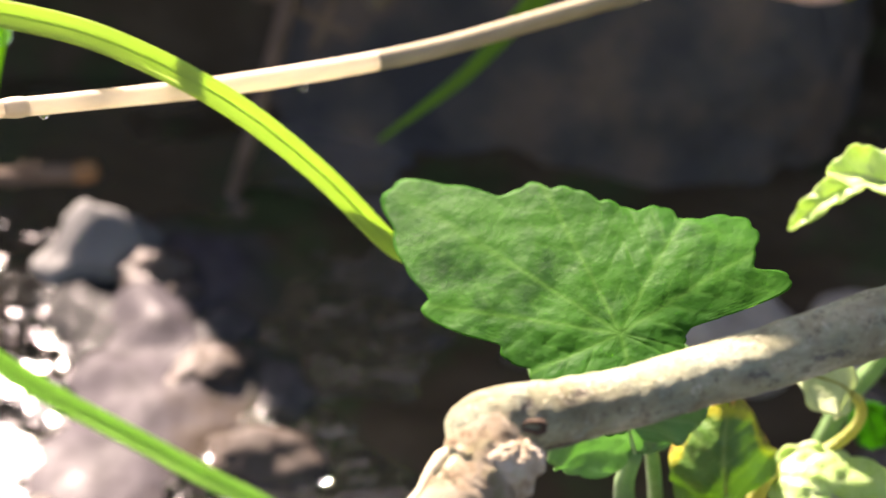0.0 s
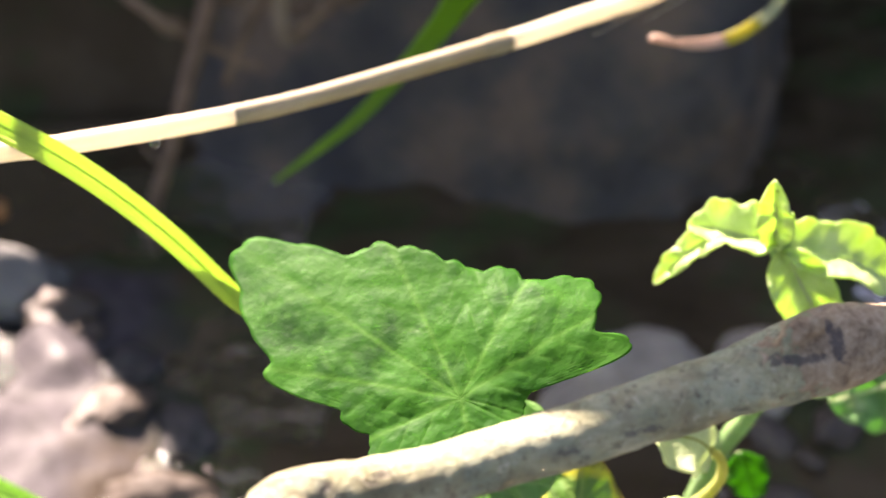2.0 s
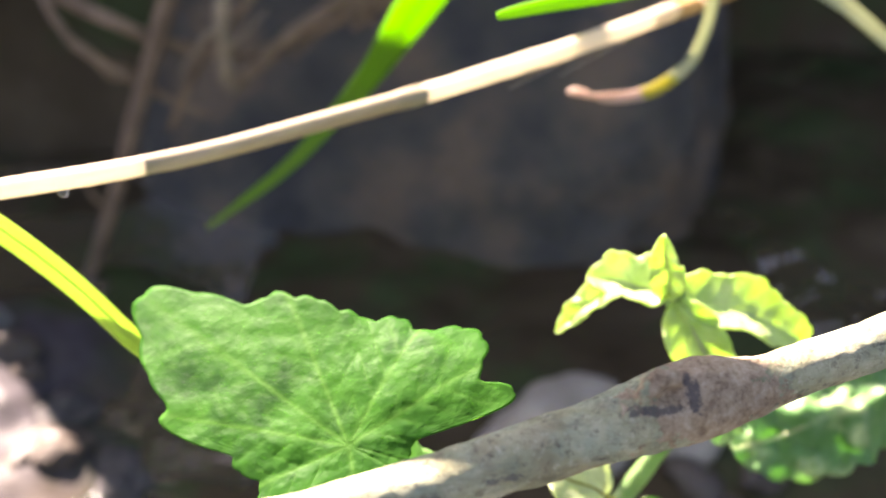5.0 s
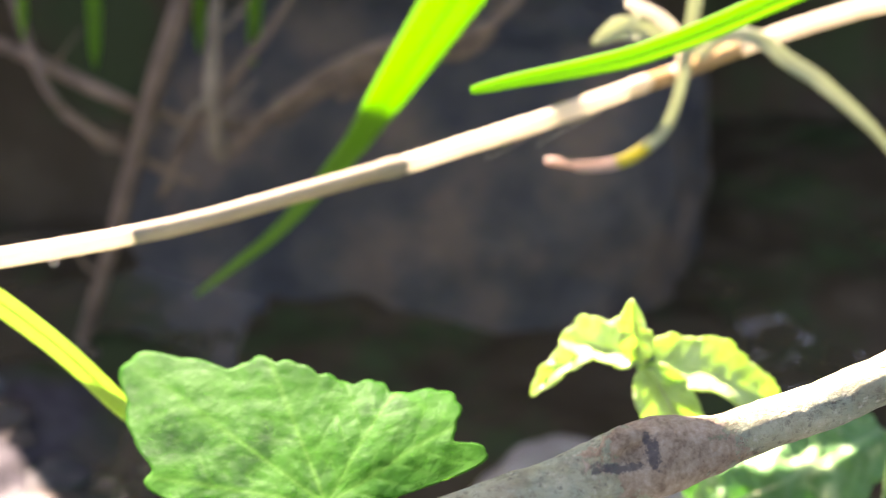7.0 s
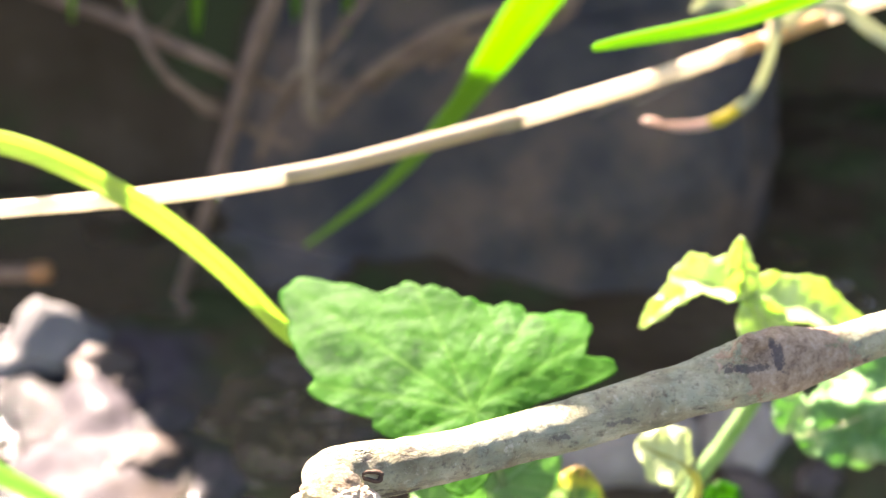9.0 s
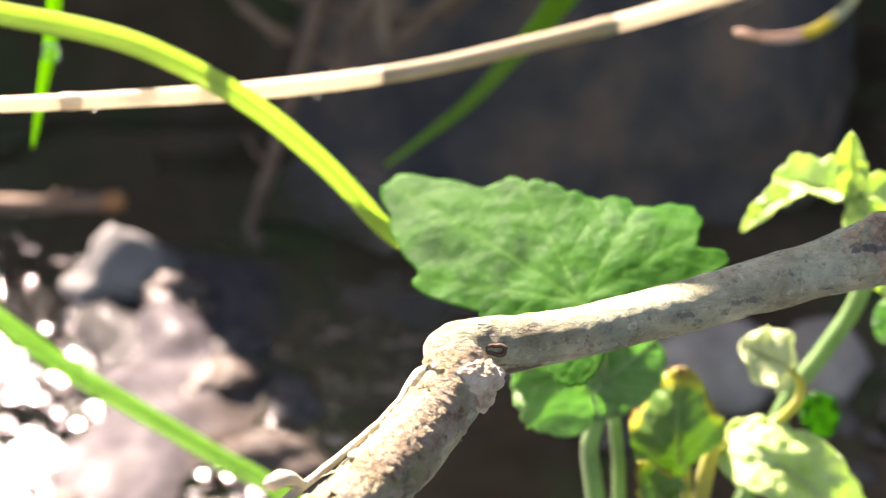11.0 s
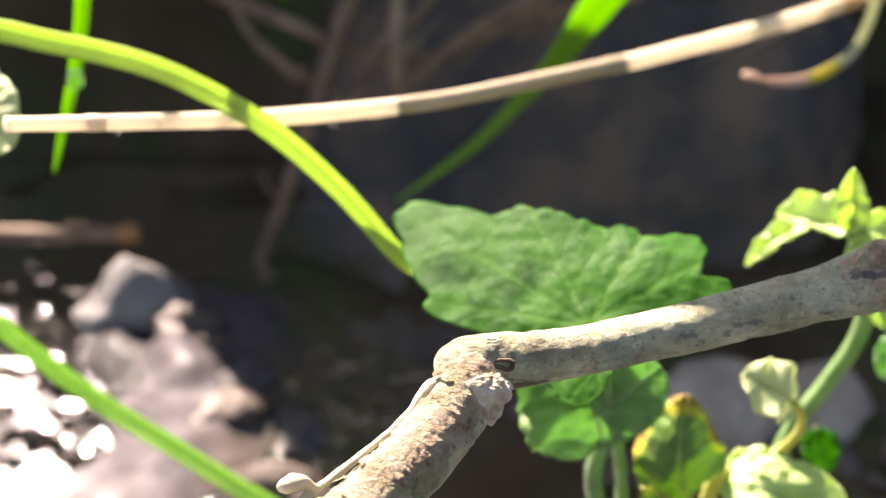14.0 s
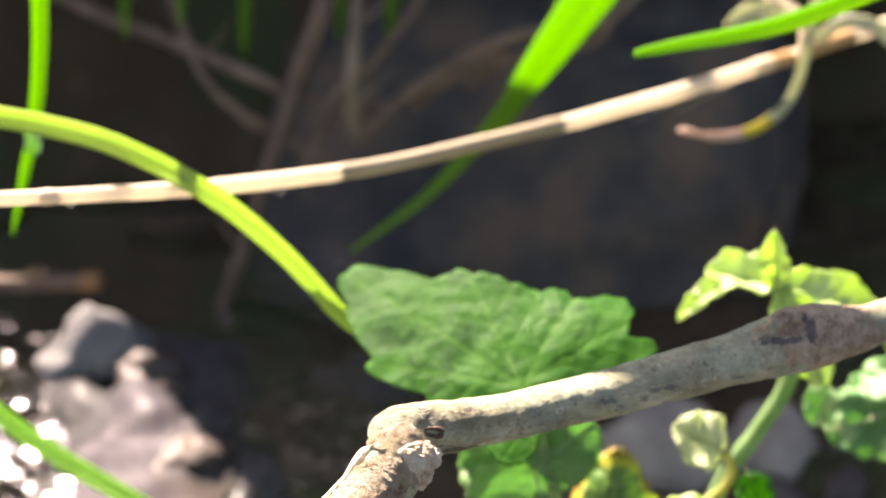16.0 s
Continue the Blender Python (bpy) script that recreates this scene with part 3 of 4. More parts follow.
# ---------------------------------------------------------------- the perch: a knotted dead twig
def peeled(rows, facing, spread, seed, lift=0.16):
    """A ragged flake of bark that lies on the stem along rows, on the side turned to facing."""
    n, seg = 420, 150
    R = spline(rows, n) * 0.001
    P, rad = R[:, :3], R[:, 3]
    T, S, U = frames_along(P)
    bm = bmesh.new()
    made = {}

    def vert(i, j):
        j %= seg
        if (i, j) not in made:
            a = 2 * math.pi * j / seg
            d = Vector(S[i] * math.cos(a) + U[i] * math.sin(a))
            p = Vector(P[i]) + d * rad[i]
            up = 1.10 * rad[i] + lift * 0.001 * (0.7 + 0.45 * noise.fractal(p / 0.0005, 1.0, 2.0, 4))
            made[i, j] = bm.verts.new(Vector(P[i]) + d * up)
        return made[i, j]

    f = facing.normalized()
    for i in range(n - 1):
        ends = min(1.0, 14 * i / n, 8 * (n - i) / n)
        for j in range(seg):
            a = 2 * math.pi * (j + 0.5) / seg
            d = Vector(S[i] * math.cos(a) + U[i] * math.sin(a))
            p = Vector(P[i]) + d * rad[i]
            if d.dot(f) * ends + 0.42 * noise.fractal(p / 0.0013 + Vector((seed, 0, 0)), 1.0, 2.0, 4) > spread:
                bm.faces.new((vert(i, j), vert(i, j + 1), vert(i + 1, j + 1), vert(i + 1, j)))
    bmesh.ops.solidify(bm, geom=bm.faces[:], thickness=0.00012)
    return bm


def twig():
    t = thing("twig", "knotted grey dead twig with a torn stub, leaning over the stream", "twig", V(-112, -90, -8))
    rows = [
        (95, 26, 112, 2.2), (60, 14, 103, 2.1), (38, 6.2, 98.4, 1.95), (30, 3.2, 96.7, 1.86), (25.6, 1.8, 95.5, 1.80), (21.3, 0.4, 94.8, 1.80),
        (17.6, -0.8, 94.1, 1.85), (15.0, -1.6, 93.8, 2.35), (12.1, -2.6, 93.8, 2.78), (9.1, -3.6, 93.5, 2.70), (5.0, -4.9, 92.6, 2.26),
        (0.1, -6.6, 92.1, 2.14), (-4.8, -8.2, 91.4, 2.02), (-9.6, -9.7, 90.8, 1.95), (-14.0, -11.2, 90.4, 1.98), (-18.6, -12.7, 90.3, 2.08),
        (-21.6, -13.8, 90.2, 2.25), (-22.9, -15.1, 89.4, 2.55), (-23.9, -17.0, 88.2, 2.6), (-25.6, -19.8, 86.9, 2.55), (-27.6, -22.5, 86.1, 2.55), (-30.2, -26.0, 85.2, 2.55),
        (-35.8, -33.0, 83.9, 2.6), (-46, -45, 80, 2.9), (-64, -62, 64, 3.1), (-92, -80, 30, 3.4), (-112, -90, -12, 3.6),
    ]
    bm = tube(rows, 420, 56, 0.065, 0.0034, 2.0, 0.045)
    tube([(-17.5, -12.4, 90.3, 1.9), (-20.0, -13.2, 90.5, 2.1), (-22.2, -13.9, 90.6, 2.2), (-23.8, -14.6, 90.4, 2.1), (-24.9, -15.1, 90.1, 1.5), (-25.3, -15.3, 90.0, 0.5)], 60, 36, 0.12, 0.0022, 6.0, 0.06, bm)
    tube([(7.6, -5.2, 95.4, 0.45), (8.2, -4.7, 96.1, 0.8), (9.2, -4.2, 96.5, 0.9), (10.3, -4.2, 96.2, 0.5)], 20, 16, 0.2, 0.001, 3.0, 0.0, bm)
    # small warts and ridges of the bark
    r_ = random.Random(12)
    axis = spline(rows, 260)
    for n_ in range(26):
        x, y, z, w = axis[r_.randrange(70, 215)]
        a, k = r_.uniform(0, 2 * math.pi), r_.uniform(0.12, 0.26)
        d = Vector((0.1 * math.sin(a * 3), math.cos(a), math.sin(a)))
        c = Vector((x, y, z)) + d * w * 0.93
        u = Vector((0.93, 0.3, 0.1)) * r_.uniform(0.3, 0.9)
        tube([(*(c - u), k * 0.5), (*c, k), (*(c + u), k * 0.5)], 6, 8, 0.0, 0.004, 0.0, 0.0, bm)
    branch = part("branch", bm, BARK, t)
    fuse = branch.modifiers.new("fuse", "REMESH")
    fuse.mode, fuse.voxel_size, fuse.use_smooth_shade = "VOXEL", 0.0002, True
    ease = branch.modifiers.new("ease", "SMOOTH")
    ease.factor, ease.iterations = 0.5, 2
    # the torn end of a side branch, flaring out of the bend towards the open side
    out, side = Vector((0.05, -0.86, 0.50)).normalized(), Vector((1, 0.05, 0)).normalized()
    up = out.cross(side) * -1
    bm = bmesh.new()
    bmesh.ops.create_icosphere(bm, subdivisions=6, radius=1.0)
    for v in bm.verts:
        p = v.co.copy()
        k = 1 + 0.16 * noise.fractal(p * 1.7 + Vector((4, 1, 0)), 1.0, 2.0, 3) + 0.05 * noise.noise(p * 6) + 0.035 * noise.fractal(p * 12, 1.0, 2.0, 3)
        v.co = (side * p.x * 2.5 + up * p.y * 2.1 + out * p.z * 1.5) * k * 0.001 + V(-22.3, -17.0, 89.6)
    stub = part("torn_stub", bm, SCAR, t, "pale torn wood of a broken side branch")
    ring = V(-20.3, -15.5, 91.5)
    pts = [ring + (side * math.cos(a) * 0.6 + up * math.sin(a) * 0.38) * (1 + 0.25 * math.sin(2.3 * a)) * 0.001 for a in np.linspace(0, 2 * math.pi, 12)]
    part("bud_scar", tube([(*(p * 1000), 0.18) for p in pts], 40, 8, 0.3, 0.0005), BUD_DARK, stub, "dark ring of an old bud scar")
    part("peeled_patch", peeled([r for r in rows if -47 < r[0] < -20], Vector((0.28, -0.38, 0.85)), 0.62, 3.0), SCAR, t, "pale rough patch of peeling bark")
    bm = tube([(-25.0, -16.3, 90.2, 0.34), (-25.9, -17.0, 90.1, 0.52), (-27.0, -18.6, 89.2, 0.30), (-28.5, -20.5, 88.4, 0.29), (-31.4, -24.0, 87.6, 0.30), (-33.9, -26.8, 86.9, 0.36), (-34.8, -28.0, 86.4, 0.52), (-36.2, -30.4, 85.6, 0.55), (-44, -41, 81.5, 0.6), (-60, -57, 68, 0.7)], 100, 12, 0.25, 0.0013, 1.0)
    shoot = part("side_shoot", bm, SHOOT, t, "thin pale dry shoot clinging along the twig")
    bm = tube([(-33.2, -26.0, 87.2, 0.35), (-33.8, -26.3, 87.9, 0.45), (-34.4, -26.6, 88.2, 0.62), (-35.1, -26.9, 88.1, 0.58), (-35.6, -27.0, 87.9, 0.25)], 16, 12, 0.3, 0.0008, 3.0)
    part("bud", bm, SHOOT, shoot, "pale blunt bud")
    return t


twig()


# ---------------------------------------------------------------- the dry straw
def stretch_of(rows, x0, x1, n, swell):
    """n rows of a stem between two values of x, with a radius swell(u) times the stem's own."""
    fine = spline(rows, 900)
    order = np.argsort(fine[:, 0])
    out = []
    for u in np.linspace(0, 1, n):
        x = x0 + (x1 - x0) * u
        y, z, w = (float(np.interp(x, fine[order, 0], fine[order, k])) for k in (1, 2, 3))
        out.append((x, y, z, w * swell(u)))
    return out


def straw():
    t = thing("straw", "long dry tan grass straw slanting over the stream", "grass stem", V(120, 172, 84))
    rows = [(-67.6, 14.0, 97.4, 0.72), (-61.3, 18.5, 95.9, 0.76), (-55, 23.5, 94.3, 0.82), (-47, 30.0, 92.3, 0.90), (-35.8, 38.8, 90.3, 0.95), (-27.2, 45.5, 89.3, 0.95), (-17, 54.2, 88.6, 0.97),
            (-9, 61.0, 88.1, 1.01), (-5.9, 63.6, 87.9, 1.05), (2.2, 70.5, 87.8, 1.10), (10.8, 77.8, 87.6, 1.14), (24.4, 89.4, 87.9, 1.14), (32, 95.8, 88.0, 1.10), (43.1, 105.3, 88.6, 1.14), (63.7, 122.8, 88.5, 1.2), (120, 172, 86, 1.33), (235, 335, 96, 1.33)]
    part("lower_stem", tube(stretch_of(rows, -67.6, -32.5, 30, lambda u: 1.0), 110, 20, 0.04, 0.003, 1.0, 0.012), STRAW, t)
    part("upper_stem", tube(stretch_of(rows, -7.6, 230, 60, lambda u: 1.0), 150, 20, 0.05, 0.003, 5.0, 0.012), STRAW, t)
    # this joint and the sheath below it carry the shade as darker colour
    part("node", tube(stretch_of(rows, -9.4, -6.4, 6, lambda u: 1.03 + 0.10 * math.sin(math.pi * u)), 14, 20, 0.04, 0.001), STRAW_SHADED, t, "darker swollen joint")
    part("sheath", tube(stretch_of(rows, -33.5, -7.6, 20, lambda u: 1.025), 90, 20, 0.04, 0.003, 1.0, 0.012), STRAW_SHADED, t, "leaf sheath coloured darker for the shade on it")
    part("node", tube(stretch_of(rows, 22.8, 26.8, 6, lambda u: 0.98 + 0.10 * math.sin(math.pi * u)), 14, 18, 0.08, 0.001), STRAW, t, "pale swollen joint")
    part("upper_sheath", tube(stretch_of(rows, 25.5, 41, 12, lambda u: 1.04), 40, 20, 0.06, 0.002, 8.0), SHEATH, t, "orange-tan leaf sheath")
    part("notch", tube(stretch_of(rows, -61.6, -60.0, 5, lambda u: 1.0 + 0.16 * math.sin(math.pi * u)), 8, 14, 0.1, 0.001), STRAW, t, "small ring-like joint")
    r_ = random.Random(3)
    for i in range(5):
        x, y, z, w = stretch_of(rows, r_.uniform(8, 26), 30, 2, lambda u: 1.0)[0]
        a = r_.uniform(-1, 1)
        part("fibre", tube([(x, y - 1.6, z + a, 0.05), (x - 4, y - 5.0, z - 0.3 + a * 1.4, 0.04), (x - 9, y - 9.0, z - 1.0 + a * 2.0, 0.02)], 10, 5), STRAW, t, "loose frayed fibre")


straw()


# ---------------------------------------------------------------- grass blades
def grass_blade(label, rows, facing, material, ribbed=0.0, base=None, group="grass blades", fold=0.3, twist=(0, 0), thick=0.00012, n=48, last=None, turn=(1.6, 0.3)):
    t = thing("grass_blade", label, "grass blade", V(*(base or rows[0][:3])), group)
    b = part("blade", blade(rows, facing, fold, n, twist, 7, last, turn), material, t, "", thick)
    if ribbed:
        part("midrib", rib(rows, facing, -0.10 if fold > 0 else 0.1, n, ribbed), material, b, "darker midrib")
    return t


FACE = (0.1, -0.85, 0.5)
grass_blade("long bright green grass blade arching over the straw",
            [(-149.8, 30, -6, 1.69), (-141.8, 30, 30, 2.03), (-124.8, 29, 72, 2.19), (-99.8, 28, 98, 2.36), (-76.7, 27.8, 101.8, 2.40), (-67.3, 27.8, 100.8, 2.34), (-58.5, 27.4, 99.1, 2.36), (-52.7, 26.4, 97.3, 2.36), (-47.2, 25.6, 94.6, 2.34), (-42.3, 25.5, 90.9, 2.30), (-37.0, 25.6, 85.5, 2.16), (-32.2, 25.6, 79.5, 2.05), (-30.1, 26.2, 77.2, 1.60), (-28.3, 27, 75.4, 0.42)],
            (-0.1, -0.9, 0.42), BLADE, 0.10, n=90, fold=0.30, last=(0.0, -0.95, 0.25))
grass_blade("broad bright green grass blade hanging behind the straw",
            [(52, 278, 203, 4.0), (54, 185, 208, 6.0), (46, 112, 184, 6.6), (34, 79, 150, 6.6), (15.8, 91, 122, 8.2), (1.8, 96, 100.3, 7.6), (-5.2, 97.2, 89.2, 6.2), (-10.2, 98.8, 80.8, 4.6), (-13.8, 100, 74.8, 3.4), (-18.2, 101.4, 68.9, 2.8), (-25.5, 102.8, 60.0, 2.1), (-33, 104.3, 53, 1.3), (-39, 106, 47.5, 0.6)],
            (0.2, -0.9, 0.3), BLADE_DEEP, 0.14, n=80, last=(-0.56, -0.706, 0.303), fold=0.04, turn=(10.0, 6.6))
grass_blade("narrow bright green grass blade with a blunt tip above the straw",
            [(50, 280, 203, 2.0), (74, 190, 206, 2.6), (84, 95, 178, 2.6), (72, 52, 140, 2.6), (46, 47, 121, 2.5), (27.8, 46, 111.7, 2.3), (18.1, 46, 107.5, 2.15), (11.8, 46, 105.8, 1.85), (5.5, 46, 104.5, 1.45), (2.0, 46, 103.7, 1.1), (0.5, 46, 103.3, 0.7)],
            (0.1, -0.95, 0.2), BLADE_DEEP, 0.07, n=70, fold=0.15)
# the wide upper arch is unseen, added so its shadow falls along the twig
grass_blade("upright green grass blade with a drop hanging from it",
            [(40, 285, 206, 5.0), (24, 200, 224, 5.5), (6, 125, 214, 6.0), (-12, 84, 197, 6.0), (-23, 70, 182, 6.0), (-30, 63, 171, 6.2), (-34, 61.5, 168.4, 6.4), (-44, 61.5, 169.8, 6.4), (-60, 60.5, 162, 5.0), (-69.1, 60, 138, 2.50), (-71.6, 60, 122, 2.26), (-72.8, 60, 104.4, 2.11), (-74.4, 60, 93.2, 1.87), (-76.3, 60, 85.3, 1.64), (-78.3, 60, 78.8, 1.17), (-80.5, 60, 71.6, 0.39)],
            (-0.1, 0.55, 0.75), BLADE_DEEP, 0.12, n=110, last=FACE)
grass_blade("dull green grass blade lying low over the wet stones",
            [(-128, 46, 84, 1.9), (-108, 46.5, 74, 2.3), (-90, 47, 59.5, 2.5), (-75.9, 47, 46.2, 2.6), (-65, 46.8, 38.2, 2.6), (-57, 46.4, 32.6, 2.6), (-48, 46.2, 26.2, 2.5), (-37, 47.4, 12, 2.1), (-28, 49.5, -10, 1.6)],
            (-0.2, -0.75, 0.62), BLADE_DULL, 0.12, base=(-28, 49.5, -10), fold=0.2)
grass_blade("pale withered grass blade drooping from the straw",
            [(34, 97.5, 89.2, 1.6), (37.5, 96.5, 92.6, 2.0), (41.8, 95, 92.7, 2.3), (45.9, 95, 89.8, 2.3), (51.3, 95, 86.4, 2.2), (60, 96, 79, 1.6), (66, 97, 72, 0.6)], FACE, WITHER, 0.1)
for x, z, w, d in ((-96, 60, 2.6, 185), (-84, 62, 2.8, 188), (-70.5, 55, 3.4, 190), (-49, 58, 3.0, 192), (-37.5, 56.5, 3.2, 188), (-112, 66, 2.6, 192)):
    grass_blade("short green grass tip hanging down the dark bank", [(x + 4, d + 60, z + 75, w * 0.9), (x + 2, d + 18, z + 52, w), (x + 1, d + 3, z + 22, w), (x, d, z + 6, w * 0.7), (x - 0.5, d, z, 0.4)], FACE, BLADE_DEEP, group="hanging grass tips", n=20)


def curled_blade():
    t = thing("withered_blade", "withered curling grass blade with a yellow band and pinkish tip", "grass blade", V(33, 85, 140))
    face = (0, -0.9, 0.4)
    a = part("upper_part", blade([(42, 278, 203, 1.4), (44, 185, 205, 1.9), (38, 108, 176, 1.9), (33, 85, 139.3, 1.91), (31.5, 85, 117.3, 1.91), (30.3, 85, 98.6, 1.78), (29.9, 85, 92.8, 1.52), (29.3, 85, 87.7, 1.42), (27.8, 85, 83.3, 1.52), (25.6, 85, 80.9, 1.65)], face, 0.3, 40), WITHER, t, "pale green part", 0.0002)
    part("band", blade([(26.2, 85, 81.4, 1.62), (24.0, 85, 79.7, 1.65), (22.0, 85, 78.8, 1.55)], face, 0.3, 12), WITHER_Y, a, "yellow-green band", 0.00022)
    b = part("tip_part", blade([(22.4, 85, 78.9, 1.55), (20.0, 85, 78.4, 1.45), (17.6, 85, 78.3, 1.32), (16.2, 85, 78.4, 0.99)], face, 0.35, 14), WITHER_P, t, "pinkish dry part", 0.0002)
    part("tip", tube([(16.3, 85, 78.4, 0.30), (15.4, 84.8, 78.6, 0.30), (14.6, 84.8, 78.9, 0.52), (13.4, 84.8, 79.2, 0.50), (12.4, 84.8, 79.2, 0.30)], 16, 12, 0.2, 0.001), WITHER_P, b, "rolled pale tip")


curled_blade()

scrap = thing("dry_leaf_scrap", "pale dry scrap of leaf caught on the straw", "dry leaf", V(29.2, 90, 92))
part("scrap", long_leaf([(27.5, 88, 94.6), (24.6, 88, 96.0), (21.5, 88, 96.2), (18.2, 88, 94.4)], 3.6, FACE, 0.05, 4, 0.3, 0.6, 24, 9), WITHER, scrap, "", 0.00015)
part("stalk", tube([(22.4, 88, 100.0, 0.5), (23.9, 88, 99.2, 0.8), (26.8, 88, 97.7, 0.9), (29.2, 88, 95.6, 0.8), (30.4, 90, 91.5, 0.6), (30.6, 93, 88.6, 0.4)], 20, 10), STRAW, scrap, "tan dry stalk")


# ---------------------------------------------------------------- leafy plants
def broad_leaf():
    t = thing("crenate_leaf", "broad deep green lobed leaf with a scalloped edge behind the twig", "leaf", V(-6, 22, -8))
    lobes = [(140, 25.5, 16), (129, 17.2, 13), (153, 19.6, 15), (167, 16.0, 14), (117, 16.4, 15), (105, 13.6, 15), (92, 11.6, 19), (72, 11.6, 24), (40, 13.8, 33), (14, 13.4, 13), (-176, 9.2, 20), (-148, 8.0, 30), (-100, 8.0, 40)]
    face = Vector((-0.2, -0.47, 0.85)).normalized()
    c = (-12.4, 9.2, 80.6)
    part("blade", lobed_leaf(c, face, (1, 0.0, 0), lobes, 0.03, 46, 0.00007, -0.02, 0.0, 44, 320, 0.0, 5.0, 0.5, [(140, 26, 0), (112, 16, 0), (165, 15, 0), (60, 12, 0), (28, 13, 0), (-160, 8, 0), (-80, 8, 0)], 0.6), LEAF_A, t, "", 0.00018)
    part("petiole", tube([(c[0], c[1] + 0.3, c[2] - 0.3, 0.5), (-10, 13, 72, 0.6), (-7, 18, 55, 0.7), (-6, 21, 30, 0.8), (-6, 22, -8, 0.9)], 30, 10), STEM, t)


broad_leaf()


def simple_leaf(name, label, path, width, facing, material, petiole=None, stem=None, group="leaves", **kw):
    t = thing(name, label, "leaf", V(*(petiole[-1][:3] if petiole else path[0])), group)
    b = part("blade", long_leaf(path, width, facing, **kw), material, t, "", 0.00018)
    part("midrib", tube([(p[0], p[1], p[2], 0.2) for p in path[:-1]] + [(*path[-1], 0.05)], 24, 6), stem or LEAF_PALE, b, "pale midrib")
    if petiole:
        part("petiole", tube(petiole, 30, 10), stem or STEM, t)
    return t


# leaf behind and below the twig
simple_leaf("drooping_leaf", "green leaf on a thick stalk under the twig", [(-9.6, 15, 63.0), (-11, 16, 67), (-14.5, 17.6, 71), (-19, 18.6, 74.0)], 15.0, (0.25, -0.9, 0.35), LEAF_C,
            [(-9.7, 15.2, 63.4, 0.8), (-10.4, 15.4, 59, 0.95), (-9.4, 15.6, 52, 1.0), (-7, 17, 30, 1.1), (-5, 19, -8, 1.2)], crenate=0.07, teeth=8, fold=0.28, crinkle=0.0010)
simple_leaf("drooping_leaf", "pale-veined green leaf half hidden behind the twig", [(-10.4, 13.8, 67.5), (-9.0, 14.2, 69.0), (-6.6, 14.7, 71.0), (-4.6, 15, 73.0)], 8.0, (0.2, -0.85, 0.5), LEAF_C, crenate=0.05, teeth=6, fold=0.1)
# cupped leaf with a yellow, browned rim
simple_leaf("cupped_leaf", "cupped green leaf with a yellow and brown rim", [(0.4, 18.0, 55.5), (-1.0, 15.4, 58), (-1.7, 15.8, 63.0), (-1.1, 18.6, 67.4)], 10.4, (-0.15, -0.85, 0.5), LEAF_Y,
            [(-0.4, 17.6, 57.8, 0.5), (0.5, 18, 50, 0.6), (0, 19, 25, 0.8), (-1, 20, -8, 1.0)], STEM_Y, crenate=0.06, teeth=6, fold=-0.1, curl=-0.8, blunt=0.95, crinkle=0.0009)
simple_leaf("cupped_leaf", "small yellowing leaf low on the plant", [(-2, 15.5, 52), (-3.5, 14.5, 55), (-5.6, 14.2, 58.5)], 5.0, (0.3, -0.9, 0.3), LEAF_Y, crenate=0.08, teeth=5, fold=0.2, curl=0.5)
# small round leaf on a hooked stalk
simple_leaf("round_leaf", "small pale sunlit leaf on a hooked yellowish stalk", [(10.8, 22, 64.6), (9.6, 21.6, 66.0), (7.2, 21.4, 67.2), (5.0, 21.6, 68.4)], 7.0, (-0.25, -0.45, 0.86), LEAF_PALE,
            [(10.6, 22, 64.9, 0.40), (11.9, 22, 63.4, 0.5), (12.0, 22.2, 60.9, 0.55), (10.3, 22.4, 58.2, 0.6), (7.4, 22, 56.4, 0.7), (4.2, 20, 56.6, 0.75), (2.5, 18.4, 55, 0.9), (1, 18.5, 30, 1.0), (0, 20, -8, 1.1)], STEM_Y, crenate=0.03, teeth=5, fold=0.08, blunt=0.9, crinkle=0.00015, quilt=0.0001)
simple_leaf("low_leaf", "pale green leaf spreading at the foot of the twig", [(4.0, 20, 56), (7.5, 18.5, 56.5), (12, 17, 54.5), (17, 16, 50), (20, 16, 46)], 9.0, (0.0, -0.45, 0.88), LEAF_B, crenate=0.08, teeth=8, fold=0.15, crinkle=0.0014)
